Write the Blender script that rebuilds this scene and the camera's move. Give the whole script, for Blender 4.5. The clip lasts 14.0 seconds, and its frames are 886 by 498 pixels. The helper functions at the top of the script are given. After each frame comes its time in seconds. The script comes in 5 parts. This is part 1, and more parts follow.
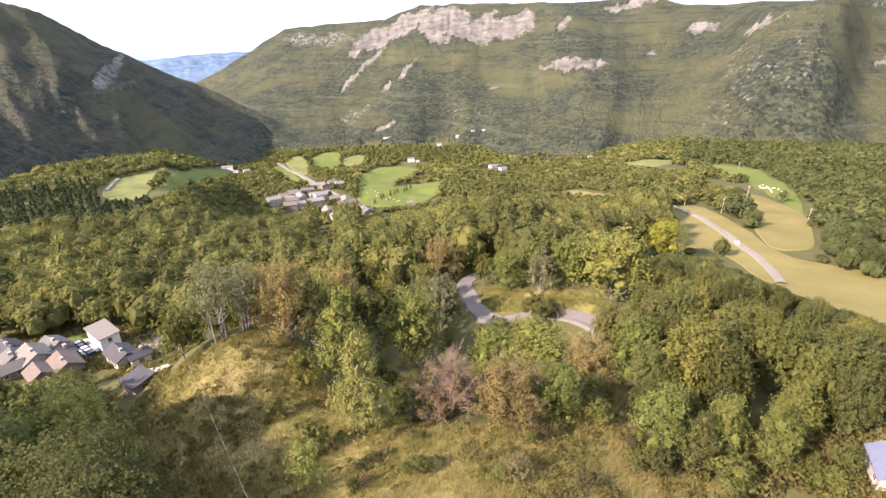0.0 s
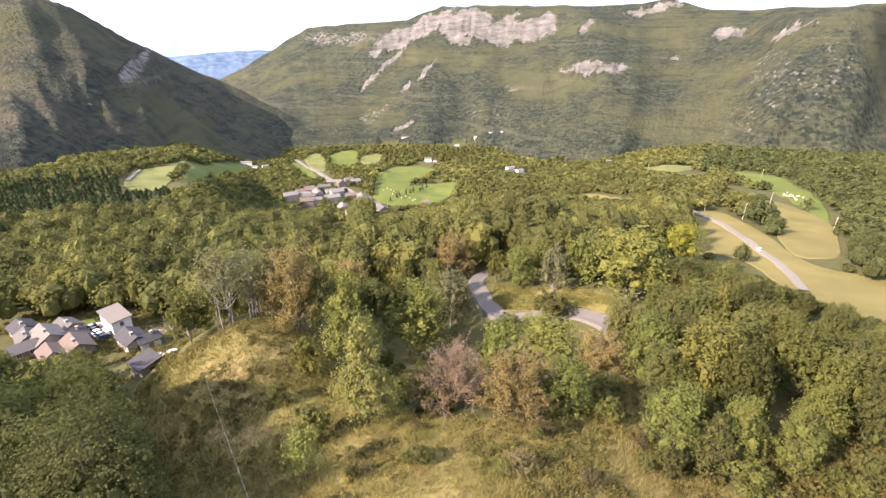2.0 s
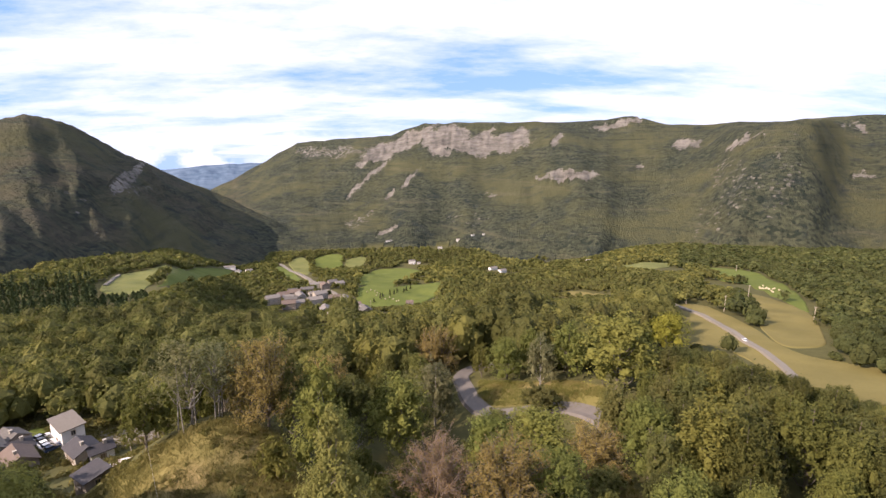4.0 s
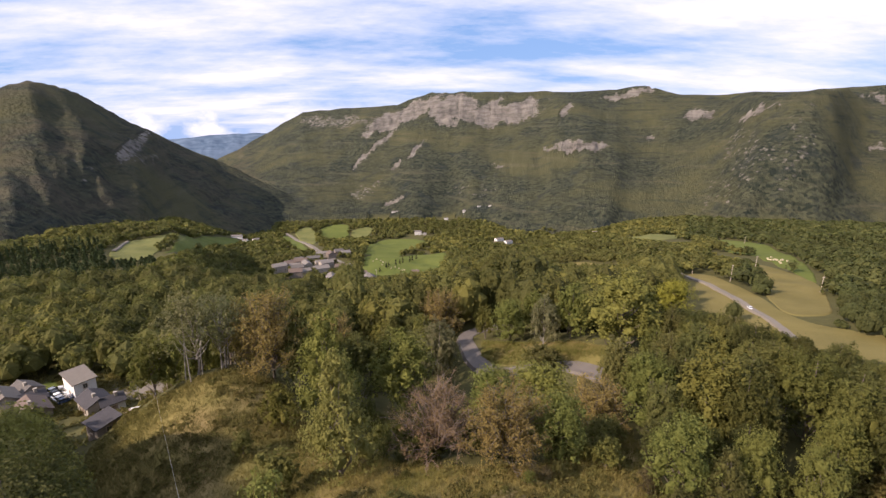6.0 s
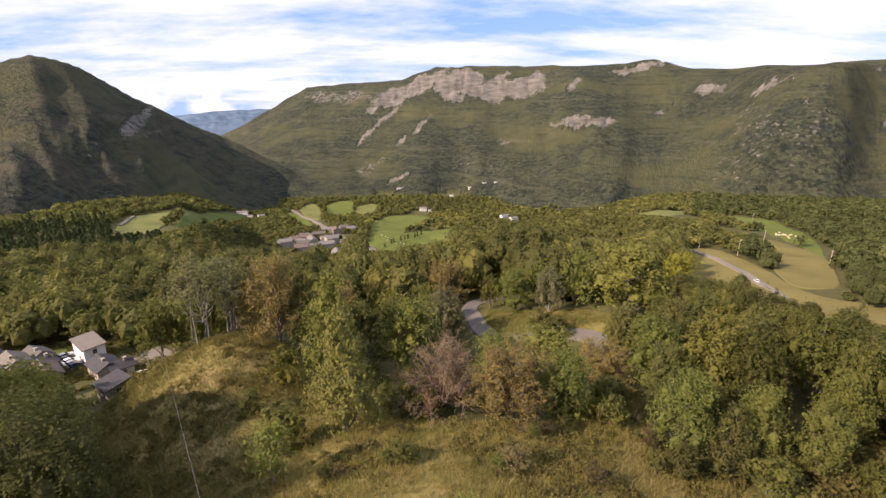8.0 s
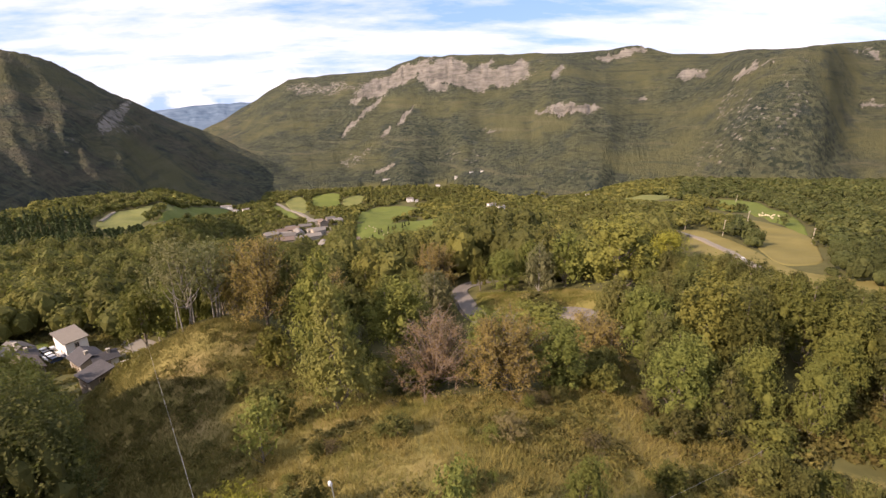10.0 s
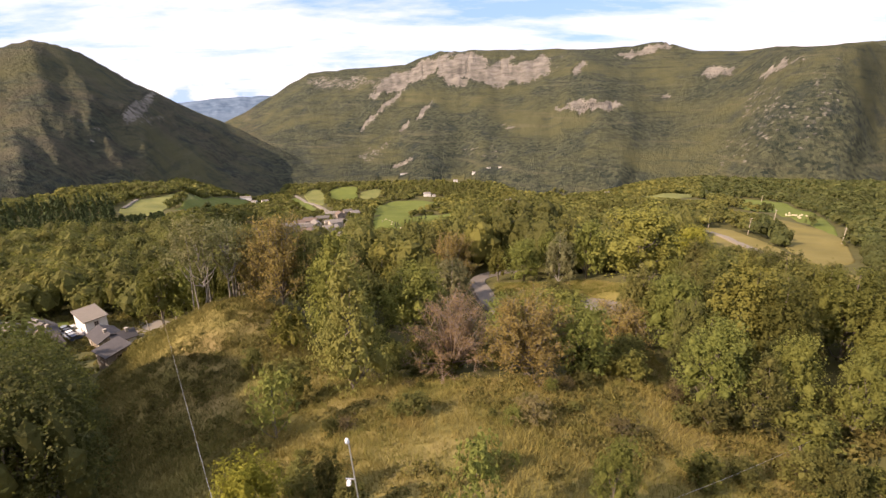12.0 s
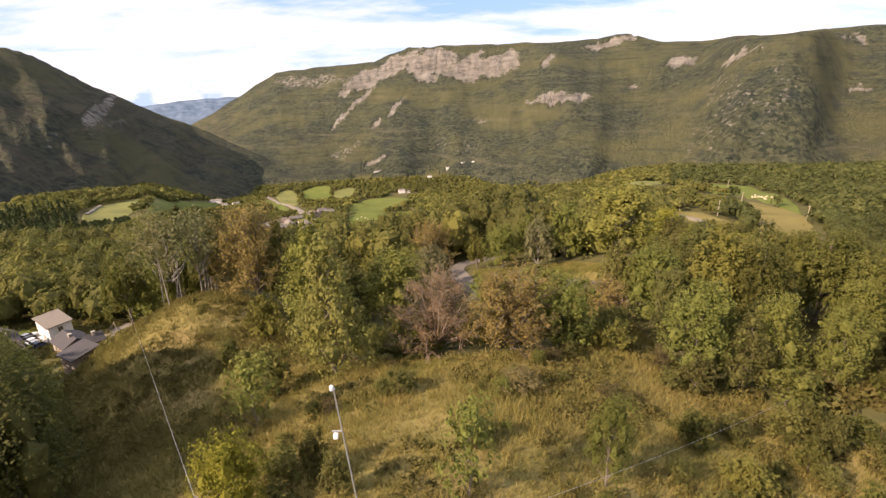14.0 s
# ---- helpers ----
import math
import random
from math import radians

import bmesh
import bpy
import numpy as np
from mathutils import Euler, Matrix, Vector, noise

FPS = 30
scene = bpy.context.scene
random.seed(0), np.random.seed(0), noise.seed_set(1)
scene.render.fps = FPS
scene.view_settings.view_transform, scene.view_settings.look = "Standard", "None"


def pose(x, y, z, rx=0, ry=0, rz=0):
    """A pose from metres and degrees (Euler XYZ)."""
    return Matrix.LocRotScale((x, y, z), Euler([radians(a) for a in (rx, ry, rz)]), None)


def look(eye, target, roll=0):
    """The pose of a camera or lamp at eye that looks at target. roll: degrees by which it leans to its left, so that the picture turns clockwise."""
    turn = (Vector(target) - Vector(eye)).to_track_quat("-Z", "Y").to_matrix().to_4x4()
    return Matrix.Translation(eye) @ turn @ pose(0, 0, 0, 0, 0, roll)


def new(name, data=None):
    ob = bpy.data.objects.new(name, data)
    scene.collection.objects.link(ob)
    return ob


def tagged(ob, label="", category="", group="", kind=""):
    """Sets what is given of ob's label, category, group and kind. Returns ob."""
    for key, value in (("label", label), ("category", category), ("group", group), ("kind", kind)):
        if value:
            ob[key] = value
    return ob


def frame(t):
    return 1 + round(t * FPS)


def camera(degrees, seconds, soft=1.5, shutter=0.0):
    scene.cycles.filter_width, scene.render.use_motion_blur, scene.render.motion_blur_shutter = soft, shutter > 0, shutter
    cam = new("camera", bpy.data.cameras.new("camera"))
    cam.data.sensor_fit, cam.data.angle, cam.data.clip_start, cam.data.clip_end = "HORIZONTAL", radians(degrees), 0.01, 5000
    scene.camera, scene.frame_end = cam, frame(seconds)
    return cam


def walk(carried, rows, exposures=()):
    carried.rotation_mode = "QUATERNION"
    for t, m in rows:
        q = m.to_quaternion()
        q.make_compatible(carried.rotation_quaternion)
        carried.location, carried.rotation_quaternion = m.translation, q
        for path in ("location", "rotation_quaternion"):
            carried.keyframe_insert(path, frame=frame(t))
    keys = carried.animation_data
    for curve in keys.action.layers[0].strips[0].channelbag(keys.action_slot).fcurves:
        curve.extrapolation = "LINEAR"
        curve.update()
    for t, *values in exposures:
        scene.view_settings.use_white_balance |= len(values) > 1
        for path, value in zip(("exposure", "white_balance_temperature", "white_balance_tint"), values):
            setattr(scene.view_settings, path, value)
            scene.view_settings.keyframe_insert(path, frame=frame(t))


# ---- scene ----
cam = camera(86.05, 14.0)
# seconds, place in metres, turn in degrees
PATH = [
    (0, 0.00, 0.00, 49.50, 66.737, 0.388, 0.122),
    (0.5, 0.13, 0.21, 48.81, 66.843, 0.770, -1.101),
    (1, 0.18, 0.25, 48.06, 66.572, 0.462, -0.290),
    (1.5, 0.46, 0.48, 47.45, 66.618, -0.976, 3.615),
    (2, 0.82, 0.87, 46.83, 66.932, -0.511, 2.430),
    (2.5, 1.07, 1.31, 46.17, 67.295, 0.037, 0.886),
    (2.8, 1.21, 1.49, 45.48, 71.915, -0.029, 0.984),
    (3, 1.30, 1.60, 45.03, 74.242, 0.060, 0.748),
    (3.2, 1.37, 1.59, 44.67, 76.084, 0.144, 0.059),
    (4.1, 1.69, 1.52, 43.05, 79.300, -0.080, 0.400),
    (5.3, 2.10, 1.41, 40.89, 77.491, -0.361, 1.064),
    (5.5, 2.17, 1.40, 40.53, 77.100, -0.365, 1.281),
    (6, 2.14, 1.48, 39.77, 75.946, -0.313, 1.177),
    (6.5, 2.15, 1.46, 39.05, 75.043, -0.500, 2.649),
    (7, 2.23, 1.40, 38.32, 74.266, 0.012, 0.445),
    (7.5, 2.13, 1.39, 37.65, 73.792, 0.348, -0.260),
    (8, 2.17, 1.54, 36.94, 73.265, -0.240, 1.797),
    (8.2, 2.15, 1.59, 36.66, 73.229, -0.337, 1.948),
    (10.3, 1.94, 2.14, 33.74, 72.089, 0.751, -0.118),
    (10.5, 1.92, 2.19, 33.47, 72.057, 0.784, -0.072),
    (11, 1.62, 2.63, 32.66, 72.000, 0.441, 1.339),
    (11.5, 1.36, 3.05, 31.95, 71.898, 1.015, -0.331),
    (12, 1.22, 3.42, 31.18, 71.767, 0.074, 2.189),
    (12.5, 1.22, 3.44, 30.50, 71.445, 1.441, -1.725),
    (13, 1.00, 3.66, 29.75, 71.609, 1.697, -2.013),
    (13.5, 0.74, 3.90, 28.99, 71.578, 1.354, -0.584),
    (14, 0.79, 3.97, 28.29, 71.354, 1.404, -1.180),
]
walk(cam, [(t, pose(x, y, z, rx, ry, rz)) for t, x, y, z, rx, ry, rz in PATH],
     exposures=[(0, 1.54, 6200, 25), (2.5, 1.54, 6200, 25), (3.2, 1.30, 6400, 25), (4.2, 0.58, 6400, 25), (5.3, 0.35, 6350, 25), (6, 0.38, 6400, 25),
                (7.5, 0.56, 6650, 25), (8.2, 0.60, 6700, 25), (10.3, 0.77, 7000, 25), (14, 0.86, 7350, 25)])

# ---- light ----
SUN_FROM = (-0.73, -0.44, 0.53)          # towards the sun: behind the camera and to its left
world = bpy.data.worlds.new("sky")
scene.world = world
world.use_nodes = True


class Net:
    """Short hand for building node trees."""

    def __init__(self, tree):
        self.t = tree
        tree.nodes.clear()

    def n(self, kind, ins=None, **props):
        nd = self.t.nodes.new(kind)
        for k, v in props.items():
            if k == "blend_type":
                nd.blend_type = v
            elif k == "data_type":
                nd.data_type = v
            elif k == "operation":
                nd.operation = v
            elif k == "noise_dimensions":
                nd.noise_dimensions = v
            elif k == "feature":
                nd.feature = v
            elif k == "attribute_name":
                nd.attribute_name = v
            elif k == "clamp":
                nd.use_clamp = v
        for k, v in (ins or {}).items():
            s = nd.inputs[k]
            if isinstance(v, bpy.types.NodeSocket):
                self.t.links.new(v, s)
            else:
                s.default_value = v
        return nd

    def mix(self, fac, a, b, blend="MIX"):
        nd = self.n("ShaderNodeMix", data_type="RGBA", blend_type=blend)
        for s, v in ((nd.inputs[0], fac), (nd.inputs[6], a), (nd.inputs[7], b)):
            if isinstance(v, bpy.types.NodeSocket):
                self.t.links.new(v, s)
            elif s.type == "RGBA":
                s.default_value = (*v, 1) if len(v) == 3 else v
            else:
                s.default_value = v
        return nd.outputs[2]

    def math(self, op, a, b=0.0, clamp=False):
        return self.n("ShaderNodeMath", {0: a, 1: b}, operation=op, clamp=clamp).outputs[0]

    def ramp(self, fac, lo, hi):
        nd = self.n("ShaderNodeMapRange", {0: fac, 1: lo, 2: hi})
        return nd.outputs[0]

    def noise(self, vec, scale, detail=3.0, rough=0.55):
        return self.n("ShaderNodeTexNoise", {"Vector": vec, "Scale": scale, "Detail": detail, "Roughness": rough}).outputs[0]

    def out(self, shader, kind="ShaderNodeOutputMaterial", sock="Surface"):
        o = self.t.nodes.new(kind)
        self.t.links.new(shader, o.inputs[sock])


def build_sky():
    w = Net(world.node_tree)
    sky = w.n("ShaderNodeTexSky")
    sky.sky_type, sky.sun_disc = "NISHITA", False
    s = Vector(SUN_FROM).normalized()
    sky.sun_elevation, sky.sun_rotation = math.asin(s.z), math.atan2(s.x, s.y)
    sky.altitude, sky.air_density, sky.dust_density = 800, 1.0, 0.6
    co = w.n("ShaderNodeTexCoord").outputs["Generated"]
    xyz = w.n("ShaderNodeSeparateXYZ", {0: co})
    up = w.math("ADD", w.math("MAXIMUM", xyz.outputs[2], 0.0), 0.16)
    flat = w.n("ShaderNodeCombineXYZ", {0: w.math("DIVIDE", xyz.outputs[0], up), 1: w.math("DIVIDE", xyz.outputs[1], up)}).outputs[0]
    turned = w.n("ShaderNodeMapping", {"Vector": flat, "Location": (1.7, 3.1, 0), "Rotation": (0, 0, radians(-28)), "Scale": (0.5, 1.0, 1)}).outputs[0]
    veil = w.noise(turned, 0.95, 8.0, 0.62)
    veil = w.ramp(veil, 0.40, 0.62)
    puff = w.noise(w.n("ShaderNodeMapping", {"Vector": co, "Scale": (9, 9, 16)}).outputs[0], 1.3, 5.0, 0.6)
    low = w.ramp(xyz.outputs[2], 0.085, 0.02)
    puff = w.math("MULTIPLY", w.ramp(puff, 0.40, 0.62), low)
    cover = w.math("MAXIMUM", veil, puff)
    haze = w.ramp(xyz.outputs[2], 0.10, -0.02)
    base = w.mix(w.math("MULTIPLY", haze, 0.55), sky.outputs[0], (7.4, 8.2, 9.6))
    base = w.mix(0.6, base, (4.2, 8.0, 14.0))
    col = w.mix(cover, base, (13.0, 13.3, 14.0))
    bg = w.n("ShaderNodeBackground", {"Color": col, "Strength": 0.062})
    w.out(bg.outputs[0], "ShaderNodeOutputWorld")


build_sky()
sun = new("sun", bpy.data.lights.new("sun", "SUN"))
sun.data.energy, sun.data.angle, sun.data.color = 5.8, radians(0.6), (1.0, 0.87, 0.69)
sun.matrix_world = look(SUN_FROM, (0, 0, 0))

# ---- materials ----
def material(name):
    m = bpy.data.materials.new(name)
    m.use_nodes = True
    return m, Net(m.node_tree)


def surface(n, color, rough=0.85, bump=None, strength=0.3, distance=0.1, spec=0.3, metal=0.0):
    ins = {"Base Color": color, "Roughness": rough, "Specular IOR Level": spec, "Metallic": metal}
    if bump is not None:
        ins["Normal"] = n.n("ShaderNodeBump", {"Height": bump, "Strength": strength, "Distance": distance}).outputs[0]
    n.out(n.n("ShaderNodeBsdfPrincipled", ins).outputs[0])


def foliage_material(name, dark, light, warm, glow=0.38, attribute="", vary=1.0):
    """Leaves: a tone for each tree, a tone for each leaf, light shining through."""
    m, n = material(name)
    if attribute:
        tree = n.n("ShaderNodeAttribute", attribute_name=attribute).outputs["Fac"]
    else:
        tree = n.n("ShaderNodeObjectInfo").outputs["Random"]
    leaf = n.n("ShaderNodeNewGeometry").outputs["Random Per Island"]
    fine = n.noise(n.n("ShaderNodeTexCoord").outputs["Object"], 1.9, 5.0, 0.75)
    c = n.mix(n.math("ADD", n.math("MULTIPLY", leaf, 0.35), n.math("MULTIPLY", n.ramp(fine, 0.36, 0.66), 0.65)), dark, light)
    c = n.mix(n.math("MULTIPLY", n.ramp(tree, 0.55, 1.0), 0.65), c, warm)
    hsv = n.n("ShaderNodeHueSaturation", {"Color": c, "Hue": n.math("ADD", n.math("MULTIPLY", tree, 0.035 * vary), 0.5 - 0.015 * vary),
                                          "Value": n.math("ADD", n.math("MULTIPLY", n.math("FRACT", n.math("MULTIPLY", tree, 7.3)), 0.7 * vary), 1.03 - 0.35 * vary)})
    c = hsv.outputs[0]
    p = n.n("ShaderNodeBsdfPrincipled", {"Base Color": c, "Roughness": 0.7, "Specular IOR Level": 0.1, "Normal": n.n("ShaderNodeBump", {"Height": fine, "Strength": 0.8, "Distance": 0.6}).outputs[0]})
    tr = n.n("ShaderNodeBsdfTranslucent", {"Color": n.mix(0.4, c, (0.16, 0.20, 0.03))})
    mx = n.n("ShaderNodeMixShader", {0: glow, 1: p.outputs[0], 2: tr.outputs[0]})
    n.out(mx.outputs[0])
    return m


LEAF_GREEN = foliage_material("leaf_green", (0.066, 0.073, 0.021), (0.182, 0.180, 0.045), (0.205, 0.155, 0.042))
LEAF_LIME = foliage_material("leaf_lime", (0.112, 0.122, 0.028), (0.270, 0.270, 0.068), (0.275, 0.235, 0.06), vary=0.4)
LEAF_BRIGHT = foliage_material("leaf_bright", (0.090, 0.106, 0.026), (0.222, 0.236, 0.062), (0.24, 0.22, 0.058), vary=0.4)
LEAF_OLIVE = foliage_material("leaf_olive", (0.082, 0.085, 0.026), (0.190, 0.182, 0.057), (0.225, 0.185, 0.059))
LEAF_DARK = foliage_material("leaf_dark", (0.053, 0.060, 0.021), (0.146, 0.146, 0.044), (0.171, 0.135, 0.042))
LEAF_YELLOW = foliage_material("leaf_yellow", (0.16, 0.158, 0.024), (0.35, 0.325, 0.052), (0.34, 0.30, 0.045), vary=0.0)
LEAF_RUST = foliage_material("leaf_rust", (0.190, 0.146, 0.048), (0.375, 0.290, 0.092), (0.35, 0.26, 0.08), vary=0.6)
LEAF_TWIG = foliage_material("leaf_twig", (0.165, 0.105, 0.058), (0.30, 0.195, 0.110), (0.28, 0.185, 0.10), vary=0.3)
LEAF_GREY = foliage_material("leaf_grey", (0.085, 0.088, 0.042), (0.215, 0.205, 0.100), (0.235, 0.195, 0.100))
LEAF_WOODS = foliage_material("leaf_woods", (0.052, 0.058, 0.019), (0.171, 0.163, 0.047), (0.255, 0.198, 0.055), attribute="tint")
LEAF_BELT = foliage_material("leaf_belt", (0.055, 0.060, 0.020), (0.175, 0.166, 0.047), (0.281, 0.215, 0.054), attribute="tint")
LEAF_BRAMBLE = foliage_material("leaf_bramble", (0.085, 0.068, 0.035), (0.180, 0.140, 0.073), (0.19, 0.135, 0.066))
LEAF_DEEP = foliage_material("leaf_deep", (0.038, 0.047, 0.019), (0.119, 0.126, 0.041), (0.159, 0.14, 0.047), attribute="tint")
LEAF_WEED = foliage_material("leaf_weed", (0.105, 0.096, 0.028), (0.205, 0.172, 0.054), (0.26, 0.185, 0.083), attribute="tint")
LEAF_FIR = foliage_material("leaf_fir", (0.024, 0.036, 0.015), (0.059, 0.075, 0.027), (0.054, 0.060, 0.017), glow=0.1, attribute="tint")


def bark_material(name, a, b):
    m, n = material(name)
    co = n.n("ShaderNodeTexCoord").outputs["Object"]
    k = n.noise(n.n("ShaderNodeMapping", {"Vector": co, "Scale": (6, 6, 1.5)}).outputs[0], 2.0, 5.0)
    surface(n, n.mix(k, a, b), 0.9, k, 0.5, 0.03)
    return m


BARK = bark_material("bark", (0.08, 0.065, 0.05), (0.20, 0.17, 0.13))
BARK_PALE = bark_material("bark_pale", (0.17, 0.155, 0.13), (0.32, 0.295, 0.25))
TWIG_ROSE = bark_material("twig_rose", (0.15, 0.115, 0.09), (0.26, 0.20, 0.16))


def ground_material():
    """Soil and herb layer, dry meadow, mountain forest and bare rock, by the masks of the sheet."""
    m, n = material("ground")
    co = n.n("ShaderNodeTexCoord").outputs["Object"]
    rock = n.n("ShaderNodeAttribute", attribute_name="rock").outputs["Fac"]
    grass = n.n("ShaderNodeAttribute", attribute_name="grass").outputs["Fac"]
    slope = n.n("ShaderNodeAttribute", attribute_name="canopy").outputs["Fac"]
    # herb layer under the trees
    a = n.noise(co, 0.35, 5.0)
    soil = n.mix(a, (0.045, 0.045, 0.018), (0.12, 0.11, 0.04))
    # dry meadow
    b = n.noise(co, 0.10, 4.0)
    c = n.noise(co, 1.6, 6.0, 0.7)
    mead = n.mix(n.ramp(b, 0.36, 0.64), (0.17, 0.145, 0.046), (0.235, 0.185, 0.068))
    mead = n.mix(n.math("MULTIPLY", n.ramp(c, 0.42, 0.75), 0.7), mead, (0.12, 0.105, 0.032))
    mead = n.mix(n.math("MULTIPLY", n.ramp(n.noise(co, 0.05, 3.0), 0.52, 0.7), 0.6), mead, (0.235, 0.17, 0.08))
    edge = n.math("ADD", grass, n.math("MULTIPLY", n.math("SUBTRACT", c, 0.5), 0.5))
    col = n.mix(n.ramp(edge, 0.40, 0.60), soil, mead)
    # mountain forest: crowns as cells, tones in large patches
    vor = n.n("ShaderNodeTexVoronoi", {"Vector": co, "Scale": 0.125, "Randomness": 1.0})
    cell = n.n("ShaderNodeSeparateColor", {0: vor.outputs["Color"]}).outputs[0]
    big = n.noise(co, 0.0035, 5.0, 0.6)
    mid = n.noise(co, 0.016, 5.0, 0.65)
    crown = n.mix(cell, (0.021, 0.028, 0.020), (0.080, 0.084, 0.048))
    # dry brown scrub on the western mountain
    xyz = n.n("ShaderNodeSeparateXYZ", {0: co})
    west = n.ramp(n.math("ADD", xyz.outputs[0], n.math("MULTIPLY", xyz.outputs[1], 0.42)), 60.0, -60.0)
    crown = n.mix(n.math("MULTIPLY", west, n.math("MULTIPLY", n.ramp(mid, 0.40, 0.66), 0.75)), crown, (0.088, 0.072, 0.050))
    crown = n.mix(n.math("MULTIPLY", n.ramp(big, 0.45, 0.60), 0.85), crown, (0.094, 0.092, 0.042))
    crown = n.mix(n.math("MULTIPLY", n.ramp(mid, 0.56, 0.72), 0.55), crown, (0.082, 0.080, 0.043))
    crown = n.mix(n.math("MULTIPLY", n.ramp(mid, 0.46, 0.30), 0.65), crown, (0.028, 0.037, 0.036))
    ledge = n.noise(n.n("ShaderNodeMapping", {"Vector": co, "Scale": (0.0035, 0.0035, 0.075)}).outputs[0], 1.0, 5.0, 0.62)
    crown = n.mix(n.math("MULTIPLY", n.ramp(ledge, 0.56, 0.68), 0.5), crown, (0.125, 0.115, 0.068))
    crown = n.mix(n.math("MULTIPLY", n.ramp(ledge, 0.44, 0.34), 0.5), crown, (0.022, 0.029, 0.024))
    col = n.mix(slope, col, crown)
    # bare rock in beds
    bed = n.n("ShaderNodeMapping", {"Vector": co, "Scale": (0.016, 0.016, 0.05)}).outputs[0]
    r = n.noise(bed, 1.0, 7.0, 0.7)
    rk = n.mix(n.ramp(r, 0.36, 0.66), (0.125, 0.112, 0.094), (0.30, 0.27, 0.225))
    other = n.n("ShaderNodeSeparateColor", {0: vor.outputs["Color"]}).outputs[1]
    cut = n.math("ADD", rock, n.math("MULTIPLY", n.math("SUBTRACT", n.noise(co, 0.06, 7.0, 0.85), 0.5), 1.0))
    cut = n.math("ADD", cut, n.math("MULTIPLY", n.math("SUBTRACT", other, 0.5), 0.42))
    col = n.mix(n.ramp(cut, 0.44, 0.56), col, rk)
    leafy = n.noise(co, 0.13, 4.0, 0.7)
    bump = n.math("ADD", n.math("MULTIPLY", leafy, slope), n.math("MULTIPLY", r, n.math("MULTIPLY", rock, 2.0)))
    surface(n, col, 0.95, bump, 1.0, 13.0, 0.1)
    return m


GROUND = ground_material()


def field_material(name, a, b, stripe):
    m, n = material(name)
    co = n.n("ShaderNodeTexCoord").outputs["Object"]
    k = n.noise(co, 0.03, 5.0, 0.65)
    f = n.noise(n.n("ShaderNodeMapping", {"Vector": co, "Rotation": (0, 0, 0.6), "Scale": (0.05, 0.9, 0.3)}).outputs[0], 1.0, 3.0)
    c = n.mix(n.ramp(k, 0.34, 0.66), a, b)
    c = n.mix(n.math("MULTIPLY", f, stripe), c, (0.07, 0.08, 0.02))
    g = n.noise(co, 1.2, 5.0, 0.7)
    c = n.mix(n.math("MULTIPLY", n.ramp(g, 0.5, 0.75), 0.35), c, (0.06, 0.07, 0.02))
    surface(n, c, 0.95, g, 0.4, 0.25, 0.1)
    return m


FIELD_GREEN = field_material("field_green", (0.092, 0.116, 0.024), (0.132, 0.152, 0.034), 0.2)
FIELD_HAY = field_material("field_hay", (0.150, 0.124, 0.042), (0.205, 0.166, 0.058), 0.2)
FIELD_MOWN = field_material("field_mown", (0.125, 0.135, 0.042), (0.180, 0.178, 0.060), 0.25)


def asphalt_material(name, a, b):
    m, n = material(name)
    co = n.n("ShaderNodeTexCoord").outputs["Object"]
    k = n.noise(co, 0.5, 6.0, 0.7)
    f = n.noise(co, 9.0, 4.0, 0.7)
    surface(n, n.mix(n.math("ADD", n.math("MULTIPLY", k, 0.7), n.math("MULTIPLY", f, 0.3)), a, b), 0.9, f, 0.3, 0.02, 0.2)
    return m


ASPHALT = asphalt_material("asphalt", (0.09, 0.08, 0.07), (0.185, 0.163, 0.143))
GRAVEL = asphalt_material("gravel", (0.145, 0.126, 0.098), (0.24, 0.212, 0.168))

# ---- the land ----
rng = np.random.default_rng(7)


def lattice(ix, iy, seed):
    h = (ix.astype(np.int64) * 374761393 + iy.astype(np.int64) * 668265263 + seed * 974711) & 0x7FFFFFFF
    h = ((h ^ (h >> 13)) * 1274126177) & 0x7FFFFFFF
    return ((h ^ (h >> 16)) & 0xFFFF) / 65535.0


def value_noise(x, y, seed=0):
    fx, fy = np.floor(x), np.floor(y)
    ix, iy = fx.astype(np.int64), fy.astype(np.int64)
    u, v = x - fx, y - fy
    u, v = u * u * (3 - 2 * u), v * v * (3 - 2 * v)
    a, b = lattice(ix, iy, seed), lattice(ix + 1, iy, seed)
    c, d = lattice(ix, iy + 1, seed), lattice(ix + 1, iy + 1, seed)
    return (a * (1 - u) + b * u) * (1 - v) + (c * (1 - u) + d * u) * v - 0.5


def fbm(x, y, octaves=4, seed=0):
    s, k = 0.0, 1.0
    for o in range(octaves):
        s = s + k * value_noise(x * 2 ** o, y * 2 ** o, seed + o)
        k *= 0.5
    return s


# hills on the sloping terrace, one of them added only for its shadow: height, centre, half widths
HILLS = [(15.0, -10.0, 38.0, 35.0, 42.0), (18.0, -40.0, 87.0, 22.0, 32.0), (7.0, 15.0, 60.0, 26.2, 30.0), (16.9, 67.5, 60.0, 45.0, 45.0),
         (15.3, 45.0, 120.0, 33.8, 33.8), (4.4, 11.2, 142.5, 26.2, 26.2), (8.7, 90.0, 105.0, 37.5, 37.5), (9.0, 22.5, 0.0, 52.5, 45.0),
         (4.7, -60.0, 90.0, 16.5, 21.0), (-4.8, 37.5, 105.0, 21.0, 21.0),
         # the 80 m hill is unseen, added in the west to shade the meadow slope
         (12.0, -4.0, 7.0, 14.0, 14.0), (80.0, -130.0, 7.0, 50.0, 30.0), (14.0, 25.0, 192.0, 64.0, 30.0)]
